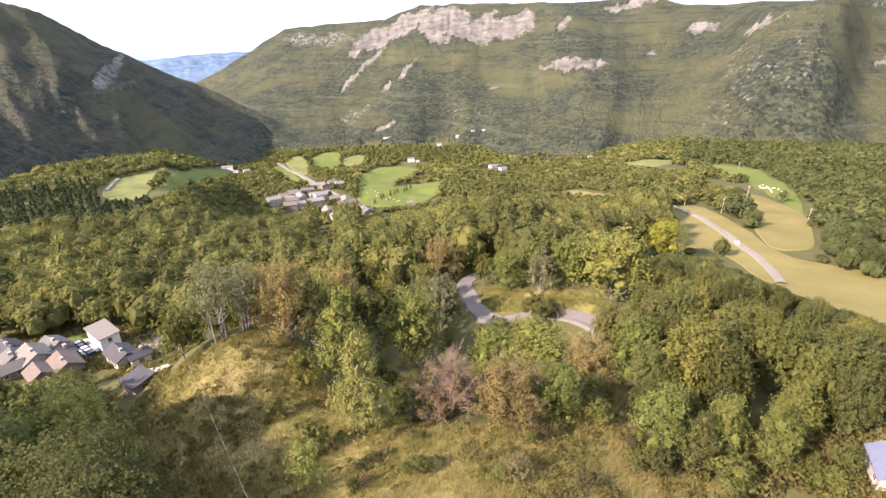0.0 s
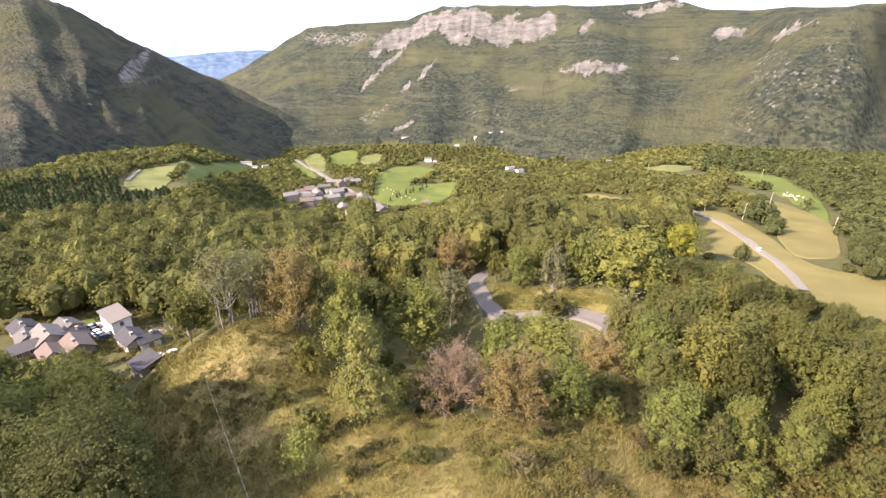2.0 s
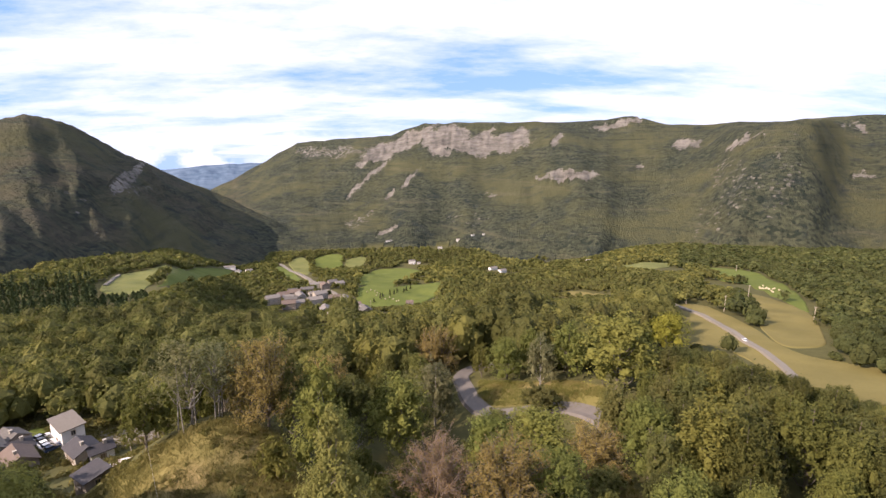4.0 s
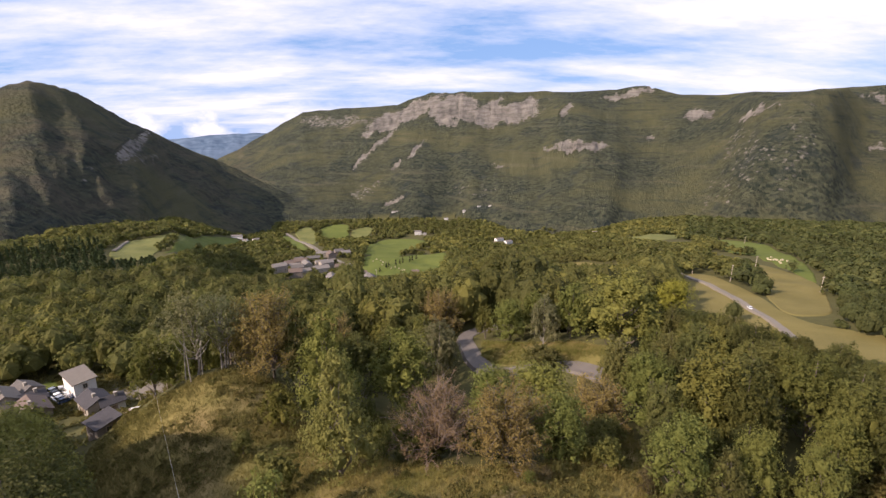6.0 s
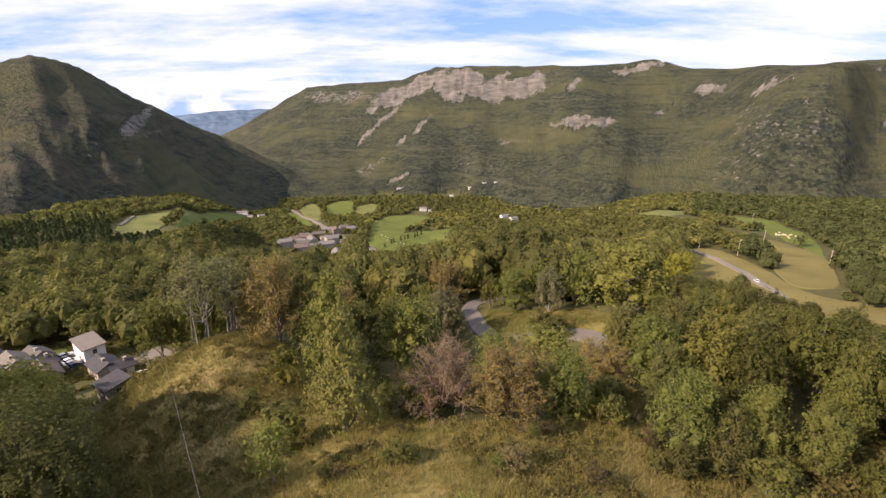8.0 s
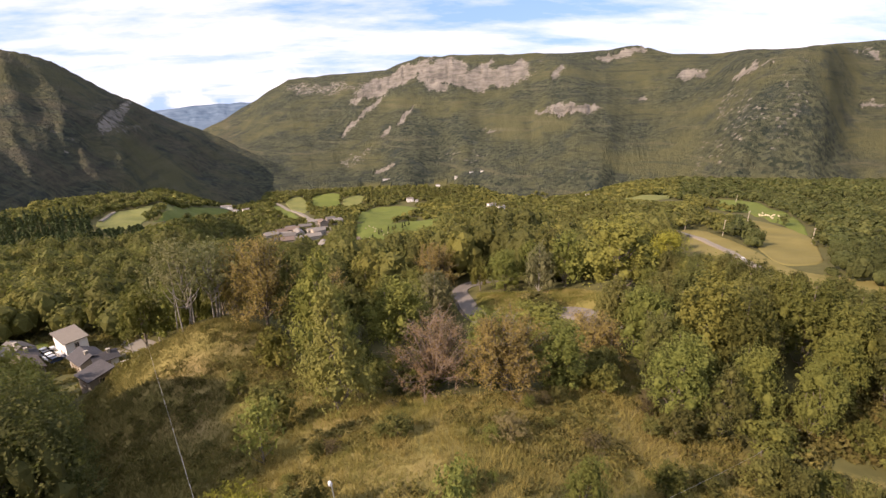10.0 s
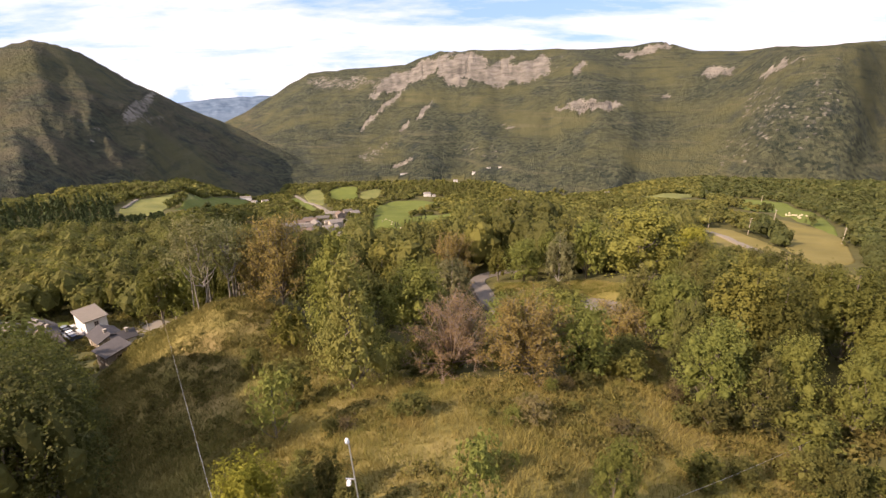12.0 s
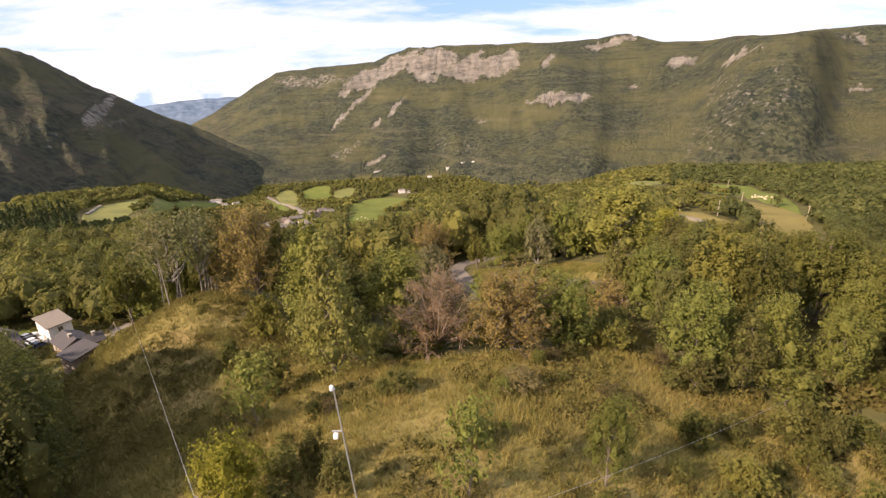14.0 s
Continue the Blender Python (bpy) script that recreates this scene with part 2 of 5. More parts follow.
# skylines: degrees to the right of north, degrees above the eye, metres away
RIDGE_EAST = [(-27, -3.6), (-23.7, -1.9), (-20.7, -0.25), (-17, 2.0), (-12, 2.42), (-6.4, 2.92), (-2.5, 4.22), (3.2, 4.42), (11.4, 4.3), (16.8, 4.4), (20.8, 4.73),
              (24.1, 3.9), (27.8, 3.6), (30.7, 3.83), (33.5, 3.66), (36, 3.82), (41, 4.0), (60, 4.4), (120, 3.0), (180, 4.0)]
RIDGE_WEST = [(-180, 4.0), (-120, 3.0), (-60, 4.0), (-46, 2.7), (-43.9, 3.2), (-42.0, 3.9), (-40.7, 4.28), (-39.6, 3.95), (-38.1, 3.6), (-37.3, 3.25), (-35.8, 2.2), (-33.4, 0.7), (-32.2, 0.15),
              (-30.4, -1.0), (-26.4, -3.15), (-24.0, -4.4), (-21.7, -5.6), (-17.6, -7.75), (-14, -10.0), (-10, -14)]
EYE_Z = 37.5


# spurs that run down the sides: direction, half width towards the sun, half width away from it, height, lean
SPURS = [(35.0, 6.5, 3.6, 520.0, 0.0), (25.5, 4.5, 3.6, 75.0, 3.0), (15.0, 7.0, 5.0, 170.0, 7.0), (1.5, 4.0, 4.5, 70.0, 5.0), (-7.5, 4.0, 5.5, 110.0, 7.0),
         (46.5, 4.0, 2.5, 160.0, 0.0), (-42.5, 2.6, 2.2, 25.0, -2.0), (-38.0, 2.4, 2.0, 35.0, -2.5), (-33.0, 2.8, 2.0, 100.0, -3.0), (-28.0, 2.4, 1.8, 80.0, -3.0)]


def spurs(az, w):
    z = 0.0
    for c, left, right, tall, lean in SPURS:
        t = az - c - lean * (0.5 - w) + 1.2 * fbm(w * 4.0 + c, az * 0.25, 3, 29)
        z = z + tall * np.exp(-np.abs(t / np.where(t < 0, left, right)) ** 2.0)
    return z


def flank(az, d, crest, near, far, foot, rough=190):
    """A mountain side in rings round the spur: from its foot up to the crest line, then a high plain behind."""
    top = EYE_Z + far * np.tan(np.radians(np.interp(az, [c[0] for c in crest], [c[1] for c in crest])))
    u = (d - near) / (far - near)
    w = np.clip(u, 0, 1)
    s = 0.62 * w + 0.38 * w ** 2.2
    z = foot + (top - foot) * s
    sx = az * 0.16 + 0.55 * w
    g = fbm(sx, w * 0.9, 3, 11) + 0.30 * fbm(az * 0.5 + 1.2 * w, w * 2.6, 4, 23)
    z = z + (g * rough * (w * (1 - w)) ** 0.85 + spurs(az, w) * (w * (1 - w)) ** 0.62 * np.clip((1 - w) / 0.18, 0, 1)) * np.clip((top - foot) / 260, 0, 1)
    z = np.minimum(z, EYE_Z + (top - EYE_Z) * d / far - 1.0 * (1 - w))
    z = np.where(u > 1, top - (u - 1) * 90, z)
    return np.where(u < 0, foot + u * 60, z), u


def ground_z(x, y, parts=False):
    x, y = np.asarray(x, float), np.asarray(y, float)
    z = -16.5 - 0.13 * np.maximum(y, -160.0)
    for amp, cx, cy, sx, sy in HILLS:
        z = z + amp * np.exp(-((x - cx) / sx) ** 2 - ((y - cy) / sy) ** 2)
    d = np.hypot(x, y)
    far = np.clip((d - 60) / 300, 0, 1)
    z = z + fbm(x / 26, y / 26, 3, 3) * (0.5 + 1.5 * far) + fbm(x / 190, y / 190, 3, 5) * 16 * np.clip((d - 220) / 400, 0, 1)
    dip = np.clip((d - 235) / 240, 0, 1)
    az = np.degrees(np.arctan2(x, y))
    side = np.clip((az + 31) / 7, 0, 1) * np.clip((23 - az) / 12, 0, 1)
    z = z - 42 * dip * dip * (3 - 2 * dip) * side
    z = np.maximum(z, -190)
    east, ue = flank(az, d, RIDGE_EAST, 1180.0 + 260 * fbm(az / 9, az * 0, 3, 71), np.interp(az, [-27, 0, 45], [2900, 2450, 2250]), -195.0, 75)
    west, uw = flank(az, d, RIDGE_WEST, np.interp(az, [-46, -36, -28, -20], [560, 760, 1020, 1290]), np.interp(az, [-46, -40, -32, -26, -20], [1280, 1400, 1660, 1720, 1560]), np.interp(az, [-44, -20], [-78, -180]), 190)
    east = np.where(az < -29, -400, east)
    west = np.where(az > -10, -400, west)
    m = np.maximum(east, west)
    top = np.maximum(z, m)
    if parts:
        return top, m > z, az, d
    return top


# rock faces and screes on the mountain sides: direction, height angle, half width, half height, lean, how dense
CLIFFS = [(-5.8, 1.7, 3.35, 0.68, 0.43, 1.0), (0.0, 2.35, 2.04, 1.15, 0.0, 1.0), (5.8, 1.94, 3.18, 0.94, 0.14, 1.0), (-8.5, -1.52, 1.61, 0.23, 0.83, 0.8),
          (-4.2, -2.07, 0.92, 0.27, 1.07, 0.85), (-10.9, -3.59, 0.7, 0.27, 0.89, 0.8), (-6.5, -3.85, 0.62, 0.28, 0.88, 0.8), (14.5, -1.63, 2.03, 0.49, -0.05, 1.0),
          (11.4, -2.01, 1.24, 0.14, 0.0, 0.8), (19.2, 3.89, 2.01, 0.2, 0.12, 0.9), (26.5, 1.73, 1.22, 0.36, 0.0, 0.85), (31.1, 1.89, 0.67, 0.35, 0.55, 0.8)]
SCREES = [(32.5, 2.47, 0.64, 0.21, 0.34, 0.7), (12.5, 1.86, 0.5, 0.48, 0.58, 0.8), (21.9, -0.61, 0.51, 0.24, 0.52, 0.75), (39.8, 2.95, 0.53, 0.28, -0.61, 0.75),
          (40.9, -1.1, 0.53, 0.19, -0.13, 0.75), (31.0, -1.71, 2.05, 1.76, 0.0, 0.32), (29.5, -5.42, 2.16, 1.49, 0.45, 0.28), (34.9, -1.14, 0.89, 3.4, 0.0, 0.30),
          (-13.4, 0.98, 3.39, 0.54, 0.0, 0.45), (5.3, -3.93, 0.93, 0.26, 0.0, 0.5), (2.7, -6.69, 2.7, 0.8, 0.0, 0.28), (-10.5, -7.02, 1.64, 0.65, 0.3, 0.36),
          (-7.4, -8.43, 1.07, 0.2, 0.3, 0.85), (-33.8, -1.82, 0.91, 0.69, 0.58, 0.6), (-32.8, -2.93, 1.17, 0.65, 0.0, 0.32), (-38.0, -3.74, 0.66, 1.13, -0.62, 0.32)]
# the dry meadow on the spur, and the grass by the road bend
MEADOW = [(-57, 60), (-65, 78), (-53, 82), (-41, 86), (-30, 84), (-23, 75), (-17, 67), (-4, 58), (4, 54), (13, 54), (20, 61), (31, 80), (34, 84), (31, 64), (29, 54),
          (36, 45), (52, 40), (54, 26), (42, 12), (10, 8), (-16, 10), (-25, 26), (-35, 38), (-47, 50)]
VERGE = [(12, 141), (11, 128), (15, 120), (22, 117), (36, 109), (43, 108), (44, 116), (36, 125), (24, 131)]


def inside(poly, x, y):
    x, y = np.asarray(x, float), np.asarray(y, float)
    r = np.zeros(x.shape, bool)
    for (ax, ay), (bx, by) in zip(poly, poly[1:] + poly[:1]):
        c = (ay > y) != (by > y)
        r ^= c & (x < (bx - ax) * (y - ay) / (by - ay + 1e-12) + ax)
    return r


def distance_to_line(line, x, y):
    best = np.full(np.shape(x), 1e9)
    for (ax, ay), (bx, by) in zip(line, line[1:]):
        dx, dy = bx - ax, by - ay
        k = np.clip(((x - ax) * dx + (y - ay) * dy) / (dx * dx + dy * dy + 1e-9), 0, 1)
        best = np.minimum(best, np.hypot(x - ax - k * dx, y - ay - k * dy))
    return best


def raw_mesh(name, verts, faces, mat, smooth=False, layers=None):
    """A mesh out of arrays; a face of four whose last two corners are the same is a triangle."""
    verts, faces = np.asarray(verts, np.float32), np.asarray(faces, np.int32)
    me = bpy.data.meshes.new(name)
    me.vertices.add(len(verts))
    me.vertices.foreach_set("co", verts.ravel())
    use = np.ones(faces.shape, bool)
    if faces.shape[1] == 4:
        use[:, 3] = faces[:, 3] != faces[:, 2]
    total = use.sum(1)
    flat = faces[use]
    me.loops.add(len(flat))
    me.loops.foreach_set("vertex_index", flat)
    me.polygons.add(len(faces))
    me.polygons.foreach_set("loop_start", (np.cumsum(total) - total).astype(np.int32))
    me.polygons.foreach_set("use_smooth", np.full(len(faces), smooth))
    for key, values in (layers or {}).items():
        at = me.attributes.new(key, "FLOAT", "POINT")
        at.data.foreach_set("value", np.asarray(values, np.float32))
    me.materials.append(mat)
    me.update()
    me.validate()
    return me


def soft_inside(poly, x, y, width):
    r = distance_to_line(poly + poly[:1], x, y) / width
    return np.clip(0.5 + 0.5 * np.where(inside(poly, x, y), r, -r), 0, 1)


def build_ground():
    az = np.concatenate([np.arange(-58, 58, 0.2), np.arange(58, 302, 3.0)])
    rad = np.concatenate([[0.5, 4, 8, 12, 16], np.geomspace(20, 4900, 310)])
    a, r = np.meshgrid(np.radians(az), rad, indexing="ij")
    x, y = (np.sin(a) * r).ravel(), (np.cos(a) * r).ravel()
    z, mount, azd, d = ground_z(x, y, True)
    el = np.degrees(np.arctan2(z - EYE_Z, d))
    rock = np.zeros(len(x))
    cliff = np.zeros(len(x))
    wob = fbm(azd * 0.9, el * 1.4, 5, 41)
    for group in (CLIFFS, SCREES):
        for ca, ce, hw, hh, lean, k in group:
            da = azd - ca
            de = el - ce - lean * da
            q = np.hypot((da + 1.3 * wob) / hw, (de + 1.1 * wob * hh ** 0.5) / hh) / 1.03
            v = k * np.clip(1.55 - 0.62 * q ** 2, 0, 1)
            rock = np.maximum(rock, v)
            if group is CLIFFS:
                cliff = np.maximum(cliff, v)
    rock *= mount
    # cliffs stand out as broken steps
    z = z + cliff * mount * (8 * np.abs(fbm(azd * 5, el * 6, 3, 51)) + 12 * fbm(azd * 3.2, el * 1.1, 4, 55))
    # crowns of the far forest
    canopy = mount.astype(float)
    z = z + canopy * (1 - np.clip(rock * 1.5, 0, 1)) * (value_noise(x / 70, y / 70, 61) * 7 + value_noise(x / 40, y / 40, 62) * 4)
    grass = np.maximum(soft_inside(MEADOW, x, y, 5.0), soft_inside(VERGE, x, y, 3.0)) * (d < 260)
    na, nr = len(az), len(rad)
    i, j = np.meshgrid(np.arange(na), np.arange(nr - 1), indexing="ij")
    i2 = (i + 1) % na
    faces = np.stack([i * nr + j, i * nr + j + 1, i2 * nr + j + 1, i2 * nr + j], -1).reshape(-1, 4)
    me = raw_mesh("ground", np.stack([x, y, z], 1), faces, GROUND, True, {"rock": rock, "grass": grass, "canopy": canopy})
    return tagged(new("ground", me), "wooded valley land with dry meadow spur and mountain sides", "ground", kind="structure")


build_ground()


def build_far_hills():
    """Hills beyond the mouth of the valley, with the blue of distance haze in their colour."""
    m, n = material("far_hills")
    co = n.n("ShaderNodeTexCoord").outputs["Object"]
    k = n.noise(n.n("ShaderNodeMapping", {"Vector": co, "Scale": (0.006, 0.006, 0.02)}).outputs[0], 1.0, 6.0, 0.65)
    # haze is painted here: blue tones in place of the hills' green
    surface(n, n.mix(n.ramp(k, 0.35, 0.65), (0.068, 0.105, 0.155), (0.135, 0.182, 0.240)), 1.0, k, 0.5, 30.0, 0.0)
    az = np.arange(-36, -14, 0.12)
    rows = np.linspace(0, 1, 40)
    a, f = np.meshgrid(az, rows, indexing="ij")
    d = 3500 + 1300 * f
    el = -3.4 + (2.45 + 0.28 * np.interp(a, [-30, -27, -22], [0, 1, 2]) + 0.22 * fbm(a * 0.45, f * 0, 3, 91)) * f ** 0.6 + 0.18 * fbm(a * 1.1, f * 5, 4, 93) * np.sin(np.pi * f)
    x, y = np.sin(np.radians(a)) * d, np.cos(np.radians(a)) * d
    z = EYE_Z + d * np.tan(np.radians(el))
    q = len(rows)
    i, j = np.meshgrid(np.arange(len(az) - 1), np.arange(q - 1), indexing="ij")
    faces = np.stack([i * q + j, i * q + j + 1, (i + 1) * q + j + 1, (i + 1) * q + j], -1).reshape(-1, 4)
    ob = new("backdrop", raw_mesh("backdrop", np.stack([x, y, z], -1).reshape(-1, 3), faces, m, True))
    tagged(ob, "far hills beyond the valley mouth with blue haze put into their colour", "hills", kind="structure")


build_far_hills()


def ring(points, count=72):
    """A closed smooth outline through the points."""
    p = np.array(points, float)
    n = len(p)
    out = []
    for k in range(count):
        t = k * n / count
        i, f = int(t), t - int(t)
        a, b, c, d = p[(i - 1) % n], p[i % n], p[(i + 1) % n], p[(i + 2) % n]
        out.append(0.5 * (2 * b + (c - a) * f + (2 * a - 5 * b + 4 * c - d) * f ** 2 + (3 * b - a - 3 * c + d) * f ** 3))
    return np.array(out)


def curve(points, step):
    p = np.array(points, float)
    p = np.vstack([2 * p[0] - p[1], p, 2 * p[-1] - p[-2]])
    out = []
    for i in range(1, len(p) - 2):
        a, b, c, d = p[i - 1:i + 3]
        for f in np.linspace(0, 1, max(2, int(np.linalg.norm(c - b) / step)), endpoint=False):
            out.append(0.5 * (2 * b + (c - a) * f + (2 * a - 5 * b + 4 * c - d) * f ** 2 + (3 * b - a - 3 * c + d) * f ** 3))
    out.append(p[-2])
    return np.array(out)


def surface_z(x, y):
    """The sheet as it is meshed lies a little off the formula between its corners: stay just above it."""
    return ground_z(x, y)


FIELDS, OUTLINES = [], []


def field(name, points, mat, label, lift=0.5, reach=30.0):
    o = ring(points)
    OUTLINES.append(o)
    far = np.hypot(o[:, 0], o[:, 1])
    near = np.clip((far.mean() - far) / (0.25 * (far.max() - far.min()) + 1e-6), 0, 1) * reach
    o = o * (1 - near / far)[:, None]
    c = o.mean(0)
    rows = np.linspace(0, 1, 26)[1:]
    v = [c[None]] + [c + (o - c) * k for k in rows]
    xy = np.vstack(v)
    d = np.hypot(xy[:, 0], xy[:, 1])
    z = surface_z(xy[:, 0], xy[:, 1]) + np.clip(0.6 * lift * d / 300, 0.1, 1.2)
    z[-len(o):] -= 2.5 * np.clip(d[-len(o):] / 300, 0.2, 2)
    n = len(o)
    quads = []
    for r in range(len(rows) - 1):
        for k in range(n):
            quads.append((1 + r * n + k, 1 + r * n + (k + 1) % n, 1 + (r + 1) * n + (k + 1) % n, 1 + (r + 1) * n + k))
    for k in range(0, n, 2):
        quads.append((0, 1 + (k + 2) % n, 1 + (k + 1) % n, 1 + k))
    quads = [q[::-1] for q in quads] if np.cross(o[1] - o[0], c - o[0]) < 0 else quads
    ob = new(name, raw_mesh(name, np.column_stack([xy, z]), quads, mat, True))
    FIELDS.append([tuple(p) for p in o[::3]])
    return tagged(ob, label, "field", kind="structure")


ROADS = []


def road(name, points, width, mat, label, lift=0.25, clear=1.5):
    c = curve(points, 2.0 if width < 6 else 4.0)
    t = np.gradient(c, axis=0)
    t /= np.linalg.norm(t, axis=1)[:, None]
    side = np.stack([t[:, 1], -t[:, 0]], 1)
    d = np.hypot(c[:, 0], c[:, 1])
    zc = surface_z(c[:, 0], c[:, 1])
    zc = np.convolve(np.pad(zc, 4, mode="edge"), np.ones(9) / 9, mode="valid")
    v = []
    for s, drop in ((-0.62, 1.2), (-0.5, 0.0), (-0.17, -0.04), (0.17, -0.04), (0.5, 0.0), (0.62, 1.2)):
        p = c + side * s * width
        v.append(np.column_stack([p, np.maximum(zc, surface_z(p[:, 0], p[:, 1])) + np.clip(lift * d / 150, 0.2, 1.5) - drop]))
    n = len(c)
    f = [(k * n + i, (k + 1) * n + i, (k + 1) * n + i + 1, k * n + i + 1) for k in range(5) for i in range(n - 1)]
    ob = new(name, raw_mesh(name, np.vstack(v), f, mat, False))
    ROADS.append(([tuple(p) for p in c[::3]] + [tuple(c[-1])], width / 2 + clear))
    return tagged(ob, label, "road", kind="structure")


field("field_1", [(-121, 612), (-153, 951), (-76, 1010), (-47, 918), (-79, 743), (-76, 641), (-96, 591)], FIELD_GREEN, "bright green pasture beside the village", reach=35.0)
field("field_2", [(-92, 592), (-75, 708), (-11, 768), (-7, 677), (-31, 624), (-66, 594)], FIELD_GREEN, "bright green pasture behind a hedge", reach=35.0)
field("field_3", [(-300, 398), (-333, 471), (-329, 564), (-307, 538), (-284, 452), (-262, 391)], FIELD_MOWN, "mown hay field with a pale track at its end", reach=35.0)
field("field_4", [(-290, 476), (-340, 590), (-398, 745), (-398, 850), (-366, 790), (-312, 600), (-264, 424)], FIELD_GREEN, "dull green pasture between woods", reach=40.0)
field("field_5", [(-339, 912), (-346, 985), (-240, 773), (-263, 785)], FIELD_GREEN, "small green pasture below the road", reach=35.0)
field("field_6", [(-351, 1038), (-350, 1119), (-311, 1062), (-253, 853)], FIELD_MOWN, "small yellowish field above the road", reach=35.0)
field("field_7", [(-308, 1093), (-289, 1151), (-253, 1147), (-236, 1054), (-277, 1024)], FIELD_GREEN, "green clearing among far woods", reach=45.0)
field("field_8", [(-231, 1073), (-208, 1127), (-183, 1098), (-204, 1036)], FIELD_MOWN, "small mown clearing among far woods", reach=45.0)
field("field_9", [(387, 692), (405, 613), (310, 411), (258, 323), (247, 312), (269, 378), (306, 481), (301, 513)], FIELD_GREEN, "pale green sloping pasture with hay bales", reach=18.0)
field("field_10", [(247, 374), (248, 352), (238, 300), (198, 233), (178, 220), (170, 232), (205, 306)], FIELD_HAY, "tan stubble field below the pasture", reach=14.0)
field("field_11", [(163, 323), (185, 332), (176, 264), (162, 216), (176, 180), (204, 150), (168, 118), (137, 138), (135, 178), (134, 213), (118, 231), (125, 257)], FIELD_HAY, "dry straw-coloured field crossed by a lane", reach=16.0)
field("field_12", [(139, 600), (168, 606), (171, 491), (160, 463), (152, 544)], FIELD_HAY, "narrow strip of dry stubble between woods", reach=35.0)
field("field_13", [(279, 798), (309, 720), (362, 726), (278, 644)], FIELD_MOWN, "narrow mown field above woods", reach=45.0)
road("road_1", [(-371, 1040), (-308, 922), (-207, 723), (-151, 636), (-117, 585), (-85, 523)], 7.0, GRAVEL, "pale lane running down through the village", clear=7.0)
road("road_2", [(162, 324), (163, 283), (151, 233), (144, 199), (138, 180), (132, 166)], 3.2, GRAVEL, "pale lane across the dry field", lift=0.6)
road("road_3", [(24, 159), (17, 157), (12, 155), (7, 148), (8, 135), (10, 124), (15, 116), (28, 113), (33, 111), (37, 106), (39, 100), (38, 92)], 4.8, ASPHALT, "worn grey asphalt road in a hairpin bend", clear=3.0)
road("road_4", [(-293, 397), (-314, 435), (-328, 465)], 2.8, GRAVEL, "pale farm track beside the hay field", lift=0.9, clear=5.0)

field("yard", [(-93, 119), (-95, 124), (-87, 127), (-79, 122), (-76, 115), (-84, 113)], GRAVEL, "trodden pale yard beside the white house", reach=0.0)
field("lawn", [(-116, 124), (-110, 130), (-106, 124), (-109, 117), (-113, 117)], FIELD_GREEN, "small green lawn beside the parked cars", reach=0.0)
# ---- trees ----
def quads_from(p, nrm, size, r, stretch=1.5):
    """Leaf sprays: kites of about the given size, turned to their normals."""
    n = len(p)
    nrm = nrm / (np.linalg.norm(nrm, axis=1)[:, None] + 1e-9)
    t = np.cross(nrm, r.normal(size=(n, 3)))
    t /= np.linalg.norm(t, axis=1)[:, None] + 1e-9
    b = np.cross(nrm, t)
    s = (size * r.uniform(0.6, 1.35, n))[:, None]
    v = np.stack([p - t * s * stretch * 0.5, p + b * s * 0.42 + nrm * s * 0.12, p + t * s * stretch * 0.5, p - b * s * 0.42 + nrm * s * 0.12], 1)
    return v.reshape(-1, 3), np.arange(4 * n).reshape(n, 4)


def ball(level):
    bm = bmesh.new()
    bmesh.ops.create_icosphere(bm, subdivisions=level, radius=1.0)
    v = np.array([tuple(p.co) for p in bm.verts])
    f = np.array([[p.index for p in q.verts] for q in bm.faces])
    bm.free()
    return v, np.column_stack([f, f[:, 2]])


BALL_COARSE = ball(1)


def hull(lobes, r, scale=0.46):
    """The dense inside of a crown: a rough clump for each lobe."""
    v0, f0 = BALL_COARSE
    vs, fs = [], []
    for k, c in enumerate(lobes):
        vs.append(np.array(c[:3]) + v0 * np.array(c[3:]) * scale * r.uniform(0.62, 1.2, (len(v0), 1)))
        fs.append(f0 + k * len(v0))
    return np.vstack(vs), np.vstack(fs)


def crown_points(lobes, n, r, shell=0.66):
    """Points in sprigs near the skins of the lobes (centre, radii), more on the large ones."""
    lobes = np.asarray(lobes, float)
    w = (lobes[:, 3] * lobes[:, 4] + lobes[:, 3] * lobes[:, 5])
    m = n // 9
    k = r.choice(len(lobes), m, p=w / w.sum())
    u = r.normal(size=(m, 3))
    u /= np.linalg.norm(u, axis=1)[:, None]
    u[:, 2] = np.where(u[:, 2] < -0.6, -u[:, 2], u[:, 2])
    q = shell + (1.2 - shell) * r.random(m) ** 0.7
    c = lobes[k, :3] + u * lobes[k, 3:] * q[:, None]
    i = r.integers(0, m, n)
    p = c[i] + r.normal(size=(n, 3)) * (lobes[k, 3] * 0.17)[i][:, None] * np.array([0.85, 0.85, 1.15])
    return p, 1.0 * u[i] + 0.5 * r.normal(size=(n, 3)) + np.array([0, 0, 0.2])


